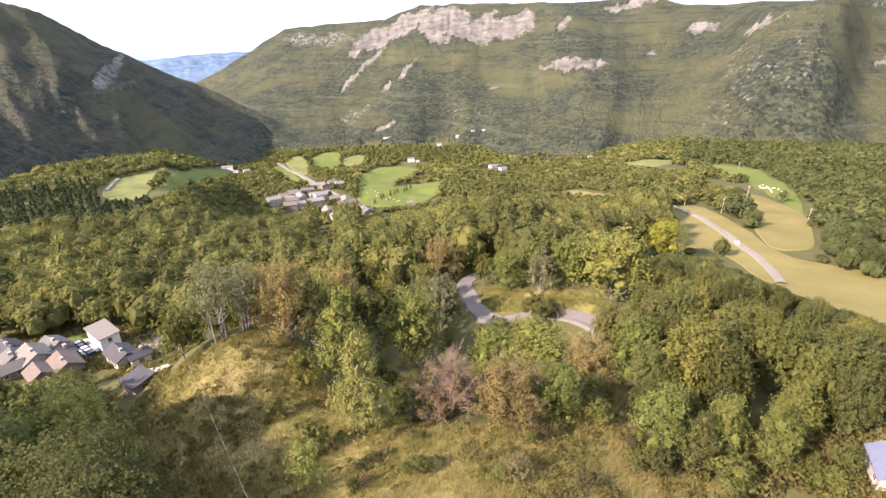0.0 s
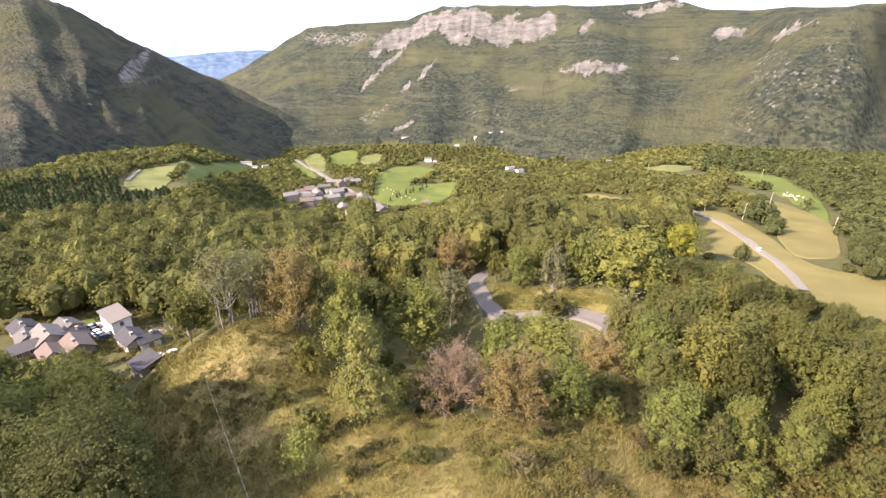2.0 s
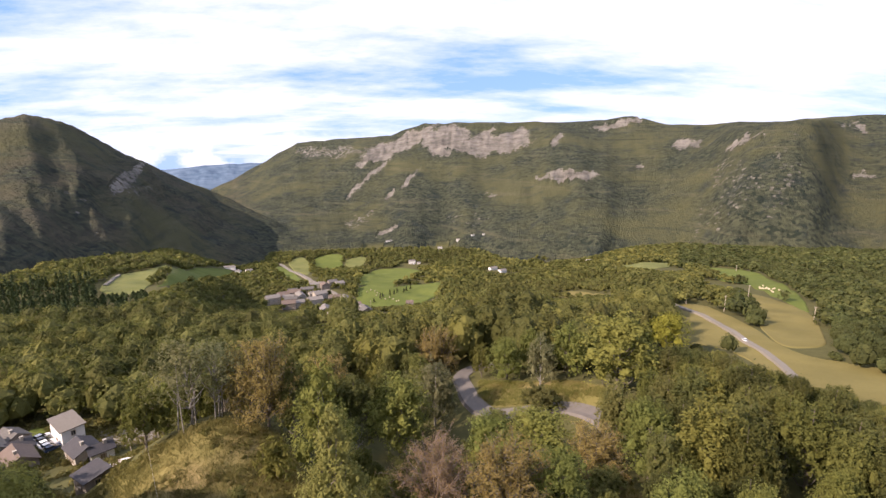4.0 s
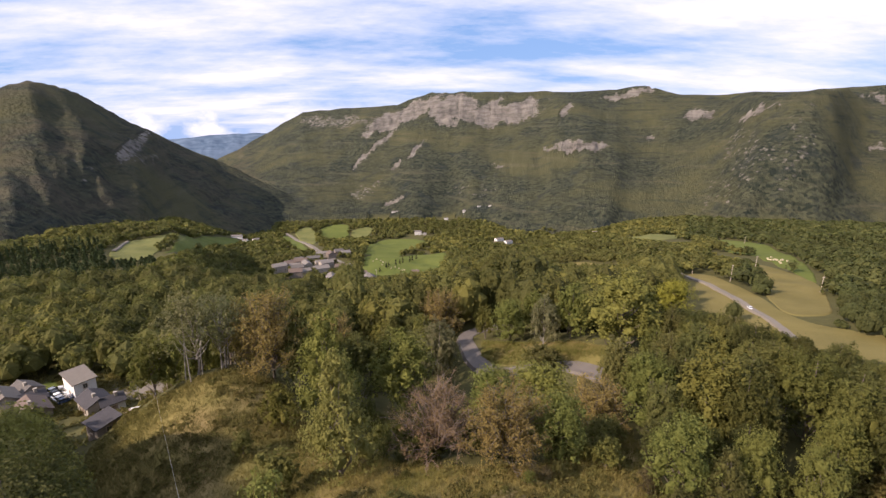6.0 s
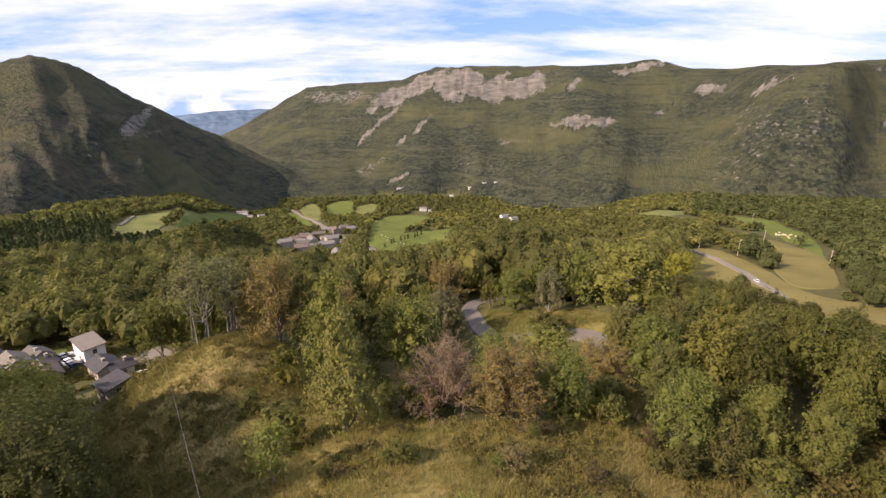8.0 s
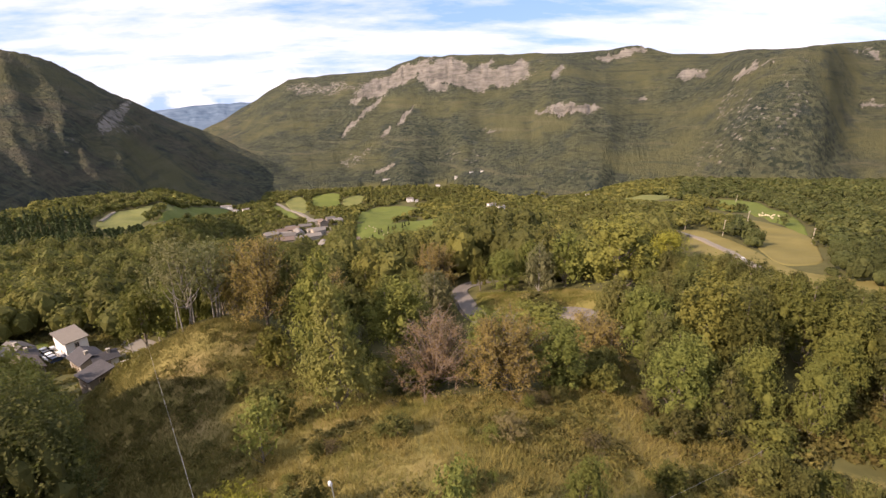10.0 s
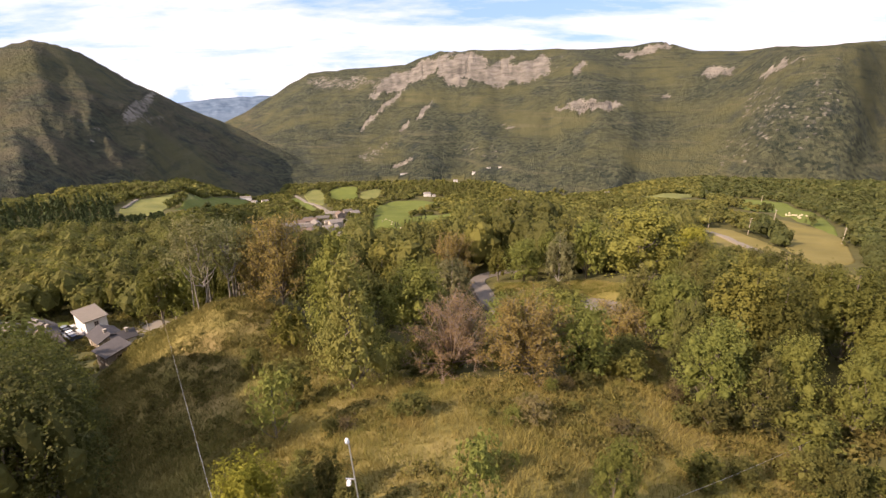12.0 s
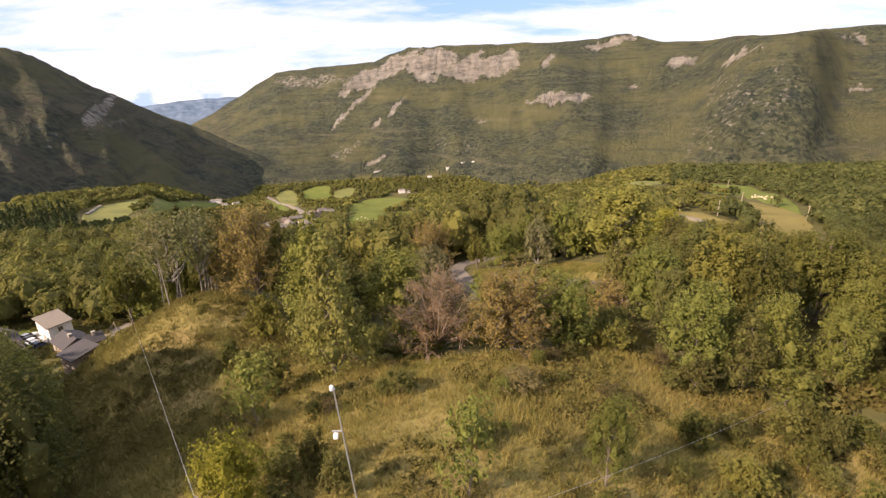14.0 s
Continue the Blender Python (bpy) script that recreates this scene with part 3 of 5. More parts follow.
def tube(path, radii, sides=6):
    path, radii = np.asarray(path, float), np.asarray(radii, float)
    t = np.gradient(path, axis=0)
    t /= np.linalg.norm(t, axis=1)[:, None] + 1e-9
    ref = np.where(np.abs(t[:, 2:3]) > 0.9, [[1.0, 0, 0]], [[0, 0, 1.0]])
    a = np.cross(t, ref)
    a /= np.linalg.norm(a, axis=1)[:, None] + 1e-9
    b = np.cross(t, a)
    ang = np.linspace(0, 2 * np.pi, sides, endpoint=False)
    v = (path[:, None] + radii[:, None, None] * (np.cos(ang)[None, :, None] * a[:, None] + np.sin(ang)[None, :, None] * b[:, None])).reshape(-1, 3)
    f = [(i * sides + k, i * sides + (k + 1) % sides, (i + 1) * sides + (k + 1) % sides, (i + 1) * sides + k) for i in range(len(path) - 1) for k in range(sides)]
    return v, np.array(f)


def join(pieces):
    vs, fs, o = [], [], 0
    for v, f in pieces:
        vs.append(v)
        fs.append(np.asarray(f) + o)
        o += len(v)
    return np.vstack(vs), np.vstack(fs)


def limb(start, end, r0, r1, r, bend=0.12, n=4):
    start, end = np.asarray(start, float), np.asarray(end, float)
    k = np.linspace(0, 1, n)[:, None]
    L = np.linalg.norm(end - start)
    mid = r.normal(size=3) * bend * L
    return tube(start + (end - start) * k + mid * np.sin(np.pi * k), np.linspace(r0, r1, n), 5 if r0 > 0.07 else 3)


def make_tree(name, seed, height, width, leaf_mat, bark_mat, leaves=1500, leaf=0.42, low=0.22, lobes=9, shape="round", trunks=1, dense=True):
    """One tree of about the given height and crown width: a tapered trunk with limbs, and a crown of leaf sprays on uneven lobes."""
    r = np.random.default_rng(seed)
    base = low * height
    wood, lob = [], []
    crown_h = height - base
    for k in range(lobes):
        f = (k + 0.5) / lobes
        if shape == "plume":
            # upright leaders side by side, the outer ones shorter
            q, ang = math.sqrt(f) * 0.74, k * 2.4 + r.uniform(-0.4, 0.4)
            rad = width * r.uniform(0.12, 0.17)
            tall = crown_h * (1.0 - 0.50 * q * q) * r.uniform(0.86, 1.0)
            rz = tall * r.uniform(0.26, 0.36)
            lob.append((math.cos(ang) * width * 0.5 * q, math.sin(ang) * width * 0.5 * q, base + tall - rz, rad, rad, rz))
            if k % 2 == 0:
                lob.append((math.cos(ang) * width * 0.5 * q * 1.1, math.sin(ang) * width * 0.5 * q * 1.1, base + (tall - rz) * 0.55, rad * 1.2, rad * 1.2, rz * 0.8))
            continue
        zc = base + crown_h * (0.16 + 0.72 * f)
        if shape == "round":
            reach = math.sin(math.pi * min(0.96, 0.22 + 0.68 * f)) * 0.62
        elif shape == "tall":
            reach = (0.75 - 0.62 * f)
        else:
            reach = 0.55 * math.sqrt(max(0.05, 1 - f * f))
        ang = k * 2.4 + r.uniform(-0.5, 0.5)
        c = np.array([math.cos(ang) * width * 0.5 * reach, math.sin(ang) * width * 0.5 * reach, zc])
        rad = width * r.uniform(0.19, 0.29) * (1.0 if shape != "tall" else (1.15 - 0.6 * f))
        lob.append((*c, rad, rad * r.uniform(0.85, 1.15), min(rad * r.uniform(1.0, 1.5), crown_h * 0.3)))
    top = base + crown_h
    if shape != "plume":
        rad = width * (0.26 if shape != "tall" else 0.16)
        lob.append((r.uniform(-0.3, 0.3), r.uniform(-0.3, 0.3), top - rad, rad, rad, rad))
    for k in range(int(lobes * 1.3)):
        c = lob[int(r.integers(0, len(lob)))]
        u = r.normal(size=3)
        u /= np.linalg.norm(u)
        q = c[3] * r.uniform(0.32, 0.55)
        lob.append((c[0] + u[0] * c[3], c[1] + u[1] * c[4], c[2] + abs(u[2]) * c[5] * 0.9, q, q, q))
    for k in range(trunks):
        off = r.normal(size=2) * (0.0 if trunks == 1 else 0.09 * width)
        lean = r.normal(size=2) * (0.02 if trunks == 1 else 0.06) * height
        r0 = 0.018 * height * (1 if trunks == 1 else 0.45)
        wood.append(limb((off[0], off[1], -0.4), (off[0] + lean[0], off[1] + lean[1], height * 0.88), r0, r0 * 0.15, r, 0.015, 8))
    for c in lob[:lobes]:
        z0 = max(base * 0.8, c[2] - 0.28 * height)
        wood.append(limb((0, 0, z0), c[:3], 0.008 * height, 0.002 * height, r))
    p, nr = crown_points(lob, leaves, r)
    p[:, 2] = np.maximum(p[:, 2], 0.15)
    lv, lf = quads_from(p, nr, leaf, r)
    if dense:
        lv, lf = join([hull(lob, r), (lv, lf)])
    tv, tf = join(wood)
    return name, raw_mesh("trunk", tv, tf, bark_mat, True), raw_mesh("crown", lv, lf, leaf_mat)


def make_bare_tree(name, seed, height, width, leaf_mat, bark_mat, leaves=500, leaf=0.25, stems=16):
    """A thin tree whose branches show: a short trunk, a fan of rising limbs with side twigs, and a haze of small leaves at their ends."""
    r = np.random.default_rng(seed)
    wood, ends = [limb((0, 0, -0.4), (0.05, 0, 0.42 * height), 0.022 * height, 0.013 * height, r, 0.02, 5)], []
    for k in range(stems):
        f = (k + 0.5) / stems
        ang = k * 2.4 + r.uniform(-0.3, 0.3)
        out = width * 0.56 * math.sqrt(f) * r.uniform(0.88, 1.0)
        a = np.array([0.02, 0.0, height * r.uniform(0.03, 0.16)])
        b = np.array([math.cos(ang) * out, math.sin(ang) * out, height * (1.0 - 0.84 * f ** 2.0) * r.uniform(0.93, 1.0)])
        c = np.array([b[0] * 0.55, b[1] * 0.55, a[2] + (b[2] - a[2]) * 0.62])
        q = np.linspace(0, 1, 7)[:, None]
        path = (1 - q) ** 2 * a + 2 * q * (1 - q) * c + q ** 2 * b
        wood.append(tube(path, np.linspace(0.0085, 0.0022, 7) * height, 5))
        for _ in range(9):
            g = r.uniform(0.25, 0.95)
            p = (1 - g) ** 2 * a + 2 * g * (1 - g) * c + g ** 2 * b
            d = (b - a) / np.linalg.norm(b - a) + 0.75 * r.normal(size=3) + np.array([0, 0, 0.25])
            e = p + d / np.linalg.norm(d) * height * r.uniform(0.12, 0.24)
            wood.append(limb(p, e, 0.0032 * height, 0.0012 * height, r, 0.06, 3))
            ends.append((p, e))
            for _ in range(3):
                h = p + (e - p) * r.uniform(0.3, 0.9)
                d = (e - p) / np.linalg.norm(e - p) + 0.7 * r.normal(size=3)
                t = h + d / np.linalg.norm(d) * height * r.uniform(0.05, 0.11)
                wood.append(limb(h, t, 0.0017 * height, 0.0008 * height, r, 0.05, 3))
                ends.append((h, t))
    tv, tf = join(wood)
    i = r.integers(0, len(ends), leaves)
    f = r.random((leaves, 1))
    p0, p1 = np.array([e[0] for e in ends]), np.array([e[1] for e in ends])
    p = p0[i] + (p1[i] - p0[i]) * f + r.normal(size=(leaves, 3)) * 0.02 * height
    lv, lf = quads_from(p, r.normal(size=(leaves, 3)) + p * np.array([1, 1, 0.4]) * 0.3, leaf, r)
    return name, raw_mesh("trunk", tv, tf, bark_mat, True), raw_mesh("crown", lv, lf, leaf_mat)


def plant(proto, x, y, size=1.0, wide=None, turn=None, label="", group="", category="tree"):
    """Stand a tree on the ground; size scales its height, wide its crown."""
    name, trunk, crown = proto
    top = new(name)
    for part_name, me in (("trunk", trunk), ("crown", crown)):
        o = new(part_name, me)
        o.parent = top
    wide = size if wide is None else wide
    top.location = (x, y, float(ground_z(x, y)))
    top.scale = (wide, wide, size)
    top.rotation_euler = (0, 0, rng.uniform(0, 6.28) if turn is None else turn)
    return tagged(top, label, category, group)


PROTO = {
    "green": [make_tree("broadleaf_tree", 10 + k, 10.0, 6.4, LEAF_GREEN, BARK, 5200, 0.20, low=0.12, lobes=14) for k in range(3)],
    "lime": [make_tree("broadleaf_tree", 20 + k, 10.0, 6.4, LEAF_LIME, BARK, 5200, 0.20, low=0.10, lobes=14) for k in range(3)],
    "dark": [make_tree("broadleaf_tree", 30 + k, 10.0, 6.2, LEAF_DARK, BARK, 5200, 0.20, low=0.12, lobes=14) for k in range(3)],
    "olive": [make_tree("broadleaf_tree", 40 + k, 10.0, 6.0, LEAF_OLIVE, BARK, 5400, 0.18, low=0.03, shape="tall", lobes=20) for k in range(2)],
    "tall_lime": [make_tree("broadleaf_tree", 45, 10.0, 6.0, LEAF_LIME, BARK, 5400, 0.18, low=0.03, shape="tall", lobes=20)],
    "grey": [make_tree("slender_tree", 50 + k, 10.0, 6.5, LEAF_GREY, BARK_PALE, 2600, 0.20, low=0.30, trunks=5, lobes=14, dense=False) for k in range(2)],
    "bright": [make_tree("broadleaf_tree", 48 + k, 10.0, 6.4, LEAF_BRIGHT, BARK, 5400, 0.18, low=0.06, lobes=15) for k in range(2)],
    "bright_bush": [make_tree("shrub", 98, 4.0, 3.4, LEAF_BRIGHT, BARK, 1100, 0.17, low=0.05, shape="bush", lobes=9, dense=False)],
    "brown_bush": [make_tree("shrub", 99, 4.0, 4.4, LEAF_BRAMBLE, BARK, 1000, 0.2, low=0.02, shape="bush", lobes=9, dense=False)],
    "yellow": [make_tree("broadleaf_tree", 60 + k, 10.0, 7.5, LEAF_YELLOW, BARK, 5000, 0.21, low=0.05, lobes=15) for k in range(2)],
    "big": [make_tree("broadleaf_tree", 150 + k, 10.0, 6.4, LEAF_DARK, BARK, 11500, 0.096, low=0.04, lobes=18, shape="plume") for k in range(2)],
    "fir": [make_tree("fir_tree", 140, 10.0, 3.6, LEAF_FIR, BARK, 500, 0.5, low=0.03, shape="tall", lobes=10)],
    "far_green": [make_tree("broadleaf_tree", 110 + k, 10.0, 6.4, LEAF_GREEN, BARK, 3400, 0.235, low=0.06, lobes=12, shape="plume") for k in range(3)],
    "far_lime": [make_tree("broadleaf_tree", 120 + k, 10.0, 6.4, LEAF_BRIGHT, BARK, 3400, 0.235, low=0.06, lobes=12, shape="plume") for k in range(2)],
    "far_dark": [make_tree("broadleaf_tree", 130 + k, 10.0, 6.2, LEAF_DARK, BARK, 3400, 0.235, low=0.06, lobes=12, shape="plume") for k in range(3)],
    "grey_full": [make_tree("broadleaf_tree", 55 + k, 10.0, 6.5, LEAF_GREY, BARK_PALE, 6400, 0.17, low=0.03, lobes=12, shape="plume") for k in range(2)],
    "plume_dark": [make_tree("broadleaf_tree", 160 + k, 10.0, 5.2, LEAF_DARK, BARK, 6800, 0.158, low=0.03, lobes=12, shape="plume") for k in range(3)],
    "plume_green": [make_tree("broadleaf_tree", 165 + k, 10.0, 5.2, LEAF_GREEN, BARK, 6800, 0.158, low=0.03, lobes=12, shape="plume") for k in range(3)],
    "plume_olive": [make_tree("broadleaf_tree", 168 + k, 10.0, 5.2, LEAF_OLIVE, BARK, 6800, 0.158, low=0.03, lobes=12, shape="plume") for k in range(2)],
    "rust": [make_bare_tree("autumn_tree", 70 + k, 10.0, 8.0, LEAF_RUST, BARK, 12000, 0.178, 32) for k in range(2)],
    "bare": [make_bare_tree("bare_tree", 80, 10.0, 8.5, LEAF_TWIG, TWIG_ROSE, 11000, 0.125, 40)],
    "bush": [make_tree("shrub", 90 + k, 4.0, 4.0, LEAF_OLIVE, BARK, 1500, 0.20, low=0.02, shape="bush", lobes=7) for k in range(2)],
    "green_bush": [make_tree("shrub", 95 + k, 4.0, 4.0, LEAF_GREEN, BARK, 1500, 0.20, low=0.02, shape="bush", lobes=7) for k in range(2)],
}
# single trees: kind, place, height, crown width, label
SINGLE = [
    ("bare", 0.4, 59.4, 11.0, 11.7, "leafless rose-brown tree at the meadow edge"),
    ("rust", 9.6, 55.8, 10.4, 10.2, "rust-brown autumn tree at the meadow edge"),
    ("bright", 16.5, 57.1, 9.4, 7.4, "small green tree at the meadow edge"),
    ("rust", 27.7, 75.7, 8.9, 10.0, "rust-brown low tree beside the grass strip"),
    ("bright", 10.9, 84.2, 11.0, 10.0, "light green tree behind the brown trees"),
    ("lime", 19.4, 82.3, 10.6, 13.0, "light green spreading tree behind the brown trees"),
    ("olive", -12.3, 55.4, 18.2, 8.8, "tall olive-green tree leafy to the ground"),
    ("tall_lime", -19.0, 74.4, 22.0, 10.3, "tall slim yellow-green tree on the meadow"),
    ("lime", -8.6, 98.5, 18.0, 14.5, "yellow-green round tree below the spur"),
    ("grey_full", -1.1, 117.3, 19.6, 13.0, "grey-green tree beside the road bend"),
    ("rust", -1.6, 154.4, 16.9, 14.8, "pale pinkish half-bare tree beyond the road"),
    ("bright_bush", -17.8, 43.8, 8.0, 6.4, "dense green bush in dry grass"),
    ("bush", -19.9, 52.9, 5.7, 6.3, "olive bush in dry grass"),
    ("green_bush", -25.8, 71.0, 7.1, 6.7, "dark green bush on the meadow"),
    ("bush", -28.6, 62.1, 3.8, 3.8, "small olive bush on the meadow"),
    ("grey", -47.2, 84.4, 16.0, 11.5, "slender grey tree with pale trunks on the crest"),
    ("grey", -43.2, 86.7, 15.0, 10.6, "slender grey tree with pale trunks on the crest"),
    ("rust", -40.0, 90.2, 14.0, 6.4, "reddish half-bare tree on the meadow crest"),
    ("rust", -32.7, 85.8, 17.6, 12.1, "brownish half-bare tree on the meadow crest"),
    ("olive", -27.8, 86.1, 18.0, 7.7, "olive tree on the meadow crest"),
    ("bright", 35.0, 71.5, 13.0, 9.0, "fresh green tree beside the grass strip"),
    ("lime", 44.0, 110.5, 20.6, 19.1, "large light green tree by the road"),
    ("bright", 20.1, 134.6, 13.1, 10.9, "fresh green tree inside the road bend"),
    ("grey_full", 28.3, 125.6, 15.6, 9.5, "grey-green tree inside the road bend"),
    ("bush", 25.3, 112.7, 6.3, 11.4, "grey-green bush at the roadside"),
    ("bush", 14.5, 108.5, 5.0, 6.5, "grey-green bush in front of the road bend"),
    ("bright_bush", 19.0, 107.5, 4.6, 6.0, "fresh green bush in front of the road bend"),
    ("bush", 22.5, 106.0, 4.8, 6.5, "olive bush in front of the road bend"),
    ("bright", 29.6, 50.5, 11.5, 7.4, "light green tree at the wood edge"),
    ("olive", 33.9, 48.6, 9.5, 5.4, "dull green tree at the wood edge"),
    ("bright", 38.6, 50.4, 10.8, 5.6, "light green tree at the wood edge"),
    ("bright", 44.6, 48.3, 9.4, 5.8, "light green tree at the wood edge"),
    ("lime", 49.5, 52.5, 10.5, 6.0, "light green tree at the wood edge"),
    ("plume_green", 55.5, 65.0, 15.0, 9.5, "large grey-green round tree in the wood"),
    ("yellow", 96.1, 194.9, 15.7, 17.2, "yellowing tree below the dry field"),
    ("yellow", -13.8, 29.6, 7.0, 5.0, "yellow-leaved small tree above the slope"),
    ("bright_bush", 2.4, 29.2, 7.6, 5.0, "green bush in the dry grass"),
    ("bright", 12.8, 31.6, 7.3, 3.5, "thin young green tree in the dry grass"),
    ("bush", -8.9, 32.7, 3.8, 2.5, "olive bush in the dry grass"),
    ("bush", -6.7, 30.3, 3.4, 2.8, "grey-green bush near the mast foot"),
    ("bush", 27.6, 46.2, 4.0, 4.2, "olive bush at the meadow edge"),
    ("green_bush", 37.1, 45.5, 4.5, 6.9, "green bush at the wood edge"),
]
TAKEN = []


def stand(rows):
    for k, (kind, x, y, tall, wide, label) in enumerate(rows):
        proto = PROTO[kind][k % len(PROTO[kind])]
        h0, w0 = (4.0, 4.0) if "bush" in kind else (10.0, {"green": 6.4, "lime": 6.4, "bright": 6.4, "dark": 6.2, "olive": 6.0, "tall_lime": 6.0, "grey": 6.5, "grey_full": 6.5, "plume_green": 5.2, "yellow": 7.5, "rust": 8.0, "bare": 8.5}[kind])
        plant(proto, x, y, tall / h0, wide / w0, label=label, category="shrub" if "bush" in kind else "tree")
        TAKEN.append((x, y, wide * 0.5))


stand(SINGLE)

for k in range(9):
    x, y = -92 + 5.2 * k + 2.0 * math.sin(k * 2.3), 598 + 11.5 * k
    plant(PROTO["fir"][0], x, y, 0.7 + 0.35 * abs(math.sin(k * 1.7)), 0.9, label="small dark fir in the hedge between two pastures", group="firs in the hedge")
# ---- woods ----
# houses of the village: place, size, turn
VILLAGE = [(-222, 590, 17.4, 12.2, 9.1, 38), (-216, 613, 13.7, 12, 6.7, 38), (-210, 634, 13.1, 9.8, 6.5, 28), (-191, 607, 18.9, 10.3, 8.3, 120), (-186, 581, 14.4, 10.8, 7, 38), (-194, 569, 16.2, 12.6, 8.6, 20), (-193, 645, 17.8, 9.7, 6.4, 20), (-190, 680, 17.6, 9.6, 6.4, 15), (-206, 603, 13.9, 10.5, 6.8, 20), (-202, 619, 15.1, 11.8, 8.1, 20), (-198, 590, 15.9, 10.6, 9.2, 20), (-169, 596, 19.3, 12.3, 6.9, 28), (-174, 620, 18.3, 10, 6.6, 28)]
VILLAGE_LOW = [(-175, 671, 12.9, 11.3, 7.9, 120), (-169, 694, 12.7, 11.1, 6.4, 28), (-167, 614, 17, 11.9, 8.2, 38), (-129, 592, 17.4, 10.4, 8.3, 110), (-105, 532, 15.7, 10.4, 8.3, 15), (-88, 506, 17.3, 12.1, 6.8, 120), (-109, 458, 18.4, 11.7, 8.1, 120), (-157, 686, 12.8, 11.2, 6.4, 38), (-145, 605, 15.5, 10.3, 6.8, 20), (-122, 566, 19.6, 12.5, 9.3, 28), (-96, 514, 17.1, 12, 6.7, 120), (-134, 514, 17.1, 12, 6.7, 110), (-44, 581, 9, 7.2, 5.5, 0)]
HOUSE_PLOTS = [(141, 222, 14), (141, 196, 12), (-96, 114, 9), (-112, 106, 10), (-120, 109, 8), (-102, 102, 9), (-86, 107, 8), (-100, 122, 10), (-118, 114, 12), (-90, 109, 10), (-66, 82, 7), (-73, 104, 9), (-84, 122, 9), (-104, 110, 9), (-80, 98, 9), (-64, 90, 7), (-70, 88, 9), (-82, 101, 10), (-66, 79, 6), (-94, 113, 10), (34, 99, 8), (27, 103, 7), (20, 108, 6), (41, 98, 5), (8, 118, 6), (61, 46, 6), (56, 42, 5)]
VILLAGE_PLOTS = [(x * k, y * k, 9.0) for x, y, *_ in VILLAGE + VILLAGE_LOW for k in (1.0, 0.95)]
LONE_PLOTS = [(-74, 1033, 32), (-58, 1030, 26), (95, 920, 34), (109, 888, 32), (282, 917, 26), (-13, 1226, 26), (34, 1267, 22), (74, 1263, 24), (102, 1261, 22), (-150, 1282, 48), (-401, 862, 28), (-377, 838, 24), (-367, 864, 26)]


BALE_ROW = np.array([(296, 436), (284, 416), (270, 388), (255, 352)], float)


def open_ground(x, y):
    """Where no wood grows: meadow, fields, roads, plots."""
    r = inside(MEADOW, x, y) | inside(VERGE, x, y) | ((np.abs(x) < 22) & (y < 46))
    for f in FIELDS:
        r |= inside(f, x, y)
    for line, w in ROADS:
        r |= distance_to_line(line, x, y) < w
    r |= distance_to_line(BALE_ROW, x, y) < 15
    for px, py, pr in HOUSE_PLOTS + VILLAGE_PLOTS + LONE_PLOTS:
        r |= np.hypot(x - px, y - py) < pr
    return r


def scatter(d0, d1, space, az0=-50.0, az1=50.0, seed=1):
    r = np.random.default_rng(seed)
    n = int(d1 / space) + 1
    gx, gy = np.meshgrid(np.arange(-n, n + 1), np.arange(-n, n + 1))
    x = (gx + r.uniform(-0.42, 0.42, gx.shape)).ravel() * space
    y = (gy + r.uniform(-0.42, 0.42, gx.shape)).ravel() * space
    d, az = np.hypot(x, y), np.degrees(np.arctan2(x, y))
    k = (d >= d0) & (d < d1) & (az > az0) & (az < az1)
    x, y = x[k], y[k]
    k = ~open_ground(x, y)
    for tx, ty, tw in TAKEN:
        k &= np.hypot(x - tx, y - ty) > tw + 0.2 * space
    return x[k], y[k], r


# the woods on the falling slopes stay below the lines along which the fields and the village are seen from the spur: field, height of the eye
OVERLOOK = [(0, 41.0), (1, 44.0), (2, 24), (3, 24), (4, 25), (5, 25), (6, 25), (7, 30), (8, 25), (9, 34), (10, 51.0), (11, 46), (12, 30)]
VILLAGE_EDGE = np.array([(-226, 585), (-186, 562), (-122, 458), (-63, 525), (-105, 601)], float)

BEND = np.array([(7, 148), (8, 135), (10, 124), (15, 116), (28, 113), (33, 111), (38, 100)], float)



def overlooked(x, y):
    az, d = np.degrees(np.arctan2(x, y)), np.hypot(x, y)
    top = np.full(np.shape(x), 999.0)
    for o, eye in [(OUTLINES[k], e) for k, e in OVERLOOK] + [(VILLAGE_EDGE, 43.0), (BEND, 43.0), (BALE_ROW, 27.0)]:
        oa, od = np.degrees(np.arctan2(o[:, 0], o[:, 1])), np.hypot(o[:, 0], o[:, 1])
        for lo in np.arange(oa.min(), oa.max(), 1.0):
            k = np.abs(oa - lo - 0.5) < 1.4
            if not k.any():
                continue
            i = np.flatnonzero(k)[np.argmin(od[k])]
            line = eye + d * (float(ground_z(*o[i])) - eye) / od[i]
            top = np.where((az >= lo - 0.2) & (az < lo + 1.2) & (d < od[i] - 2) & (d > (60 if o is BEND else 130)), np.minimum(top, line), top)
    return top


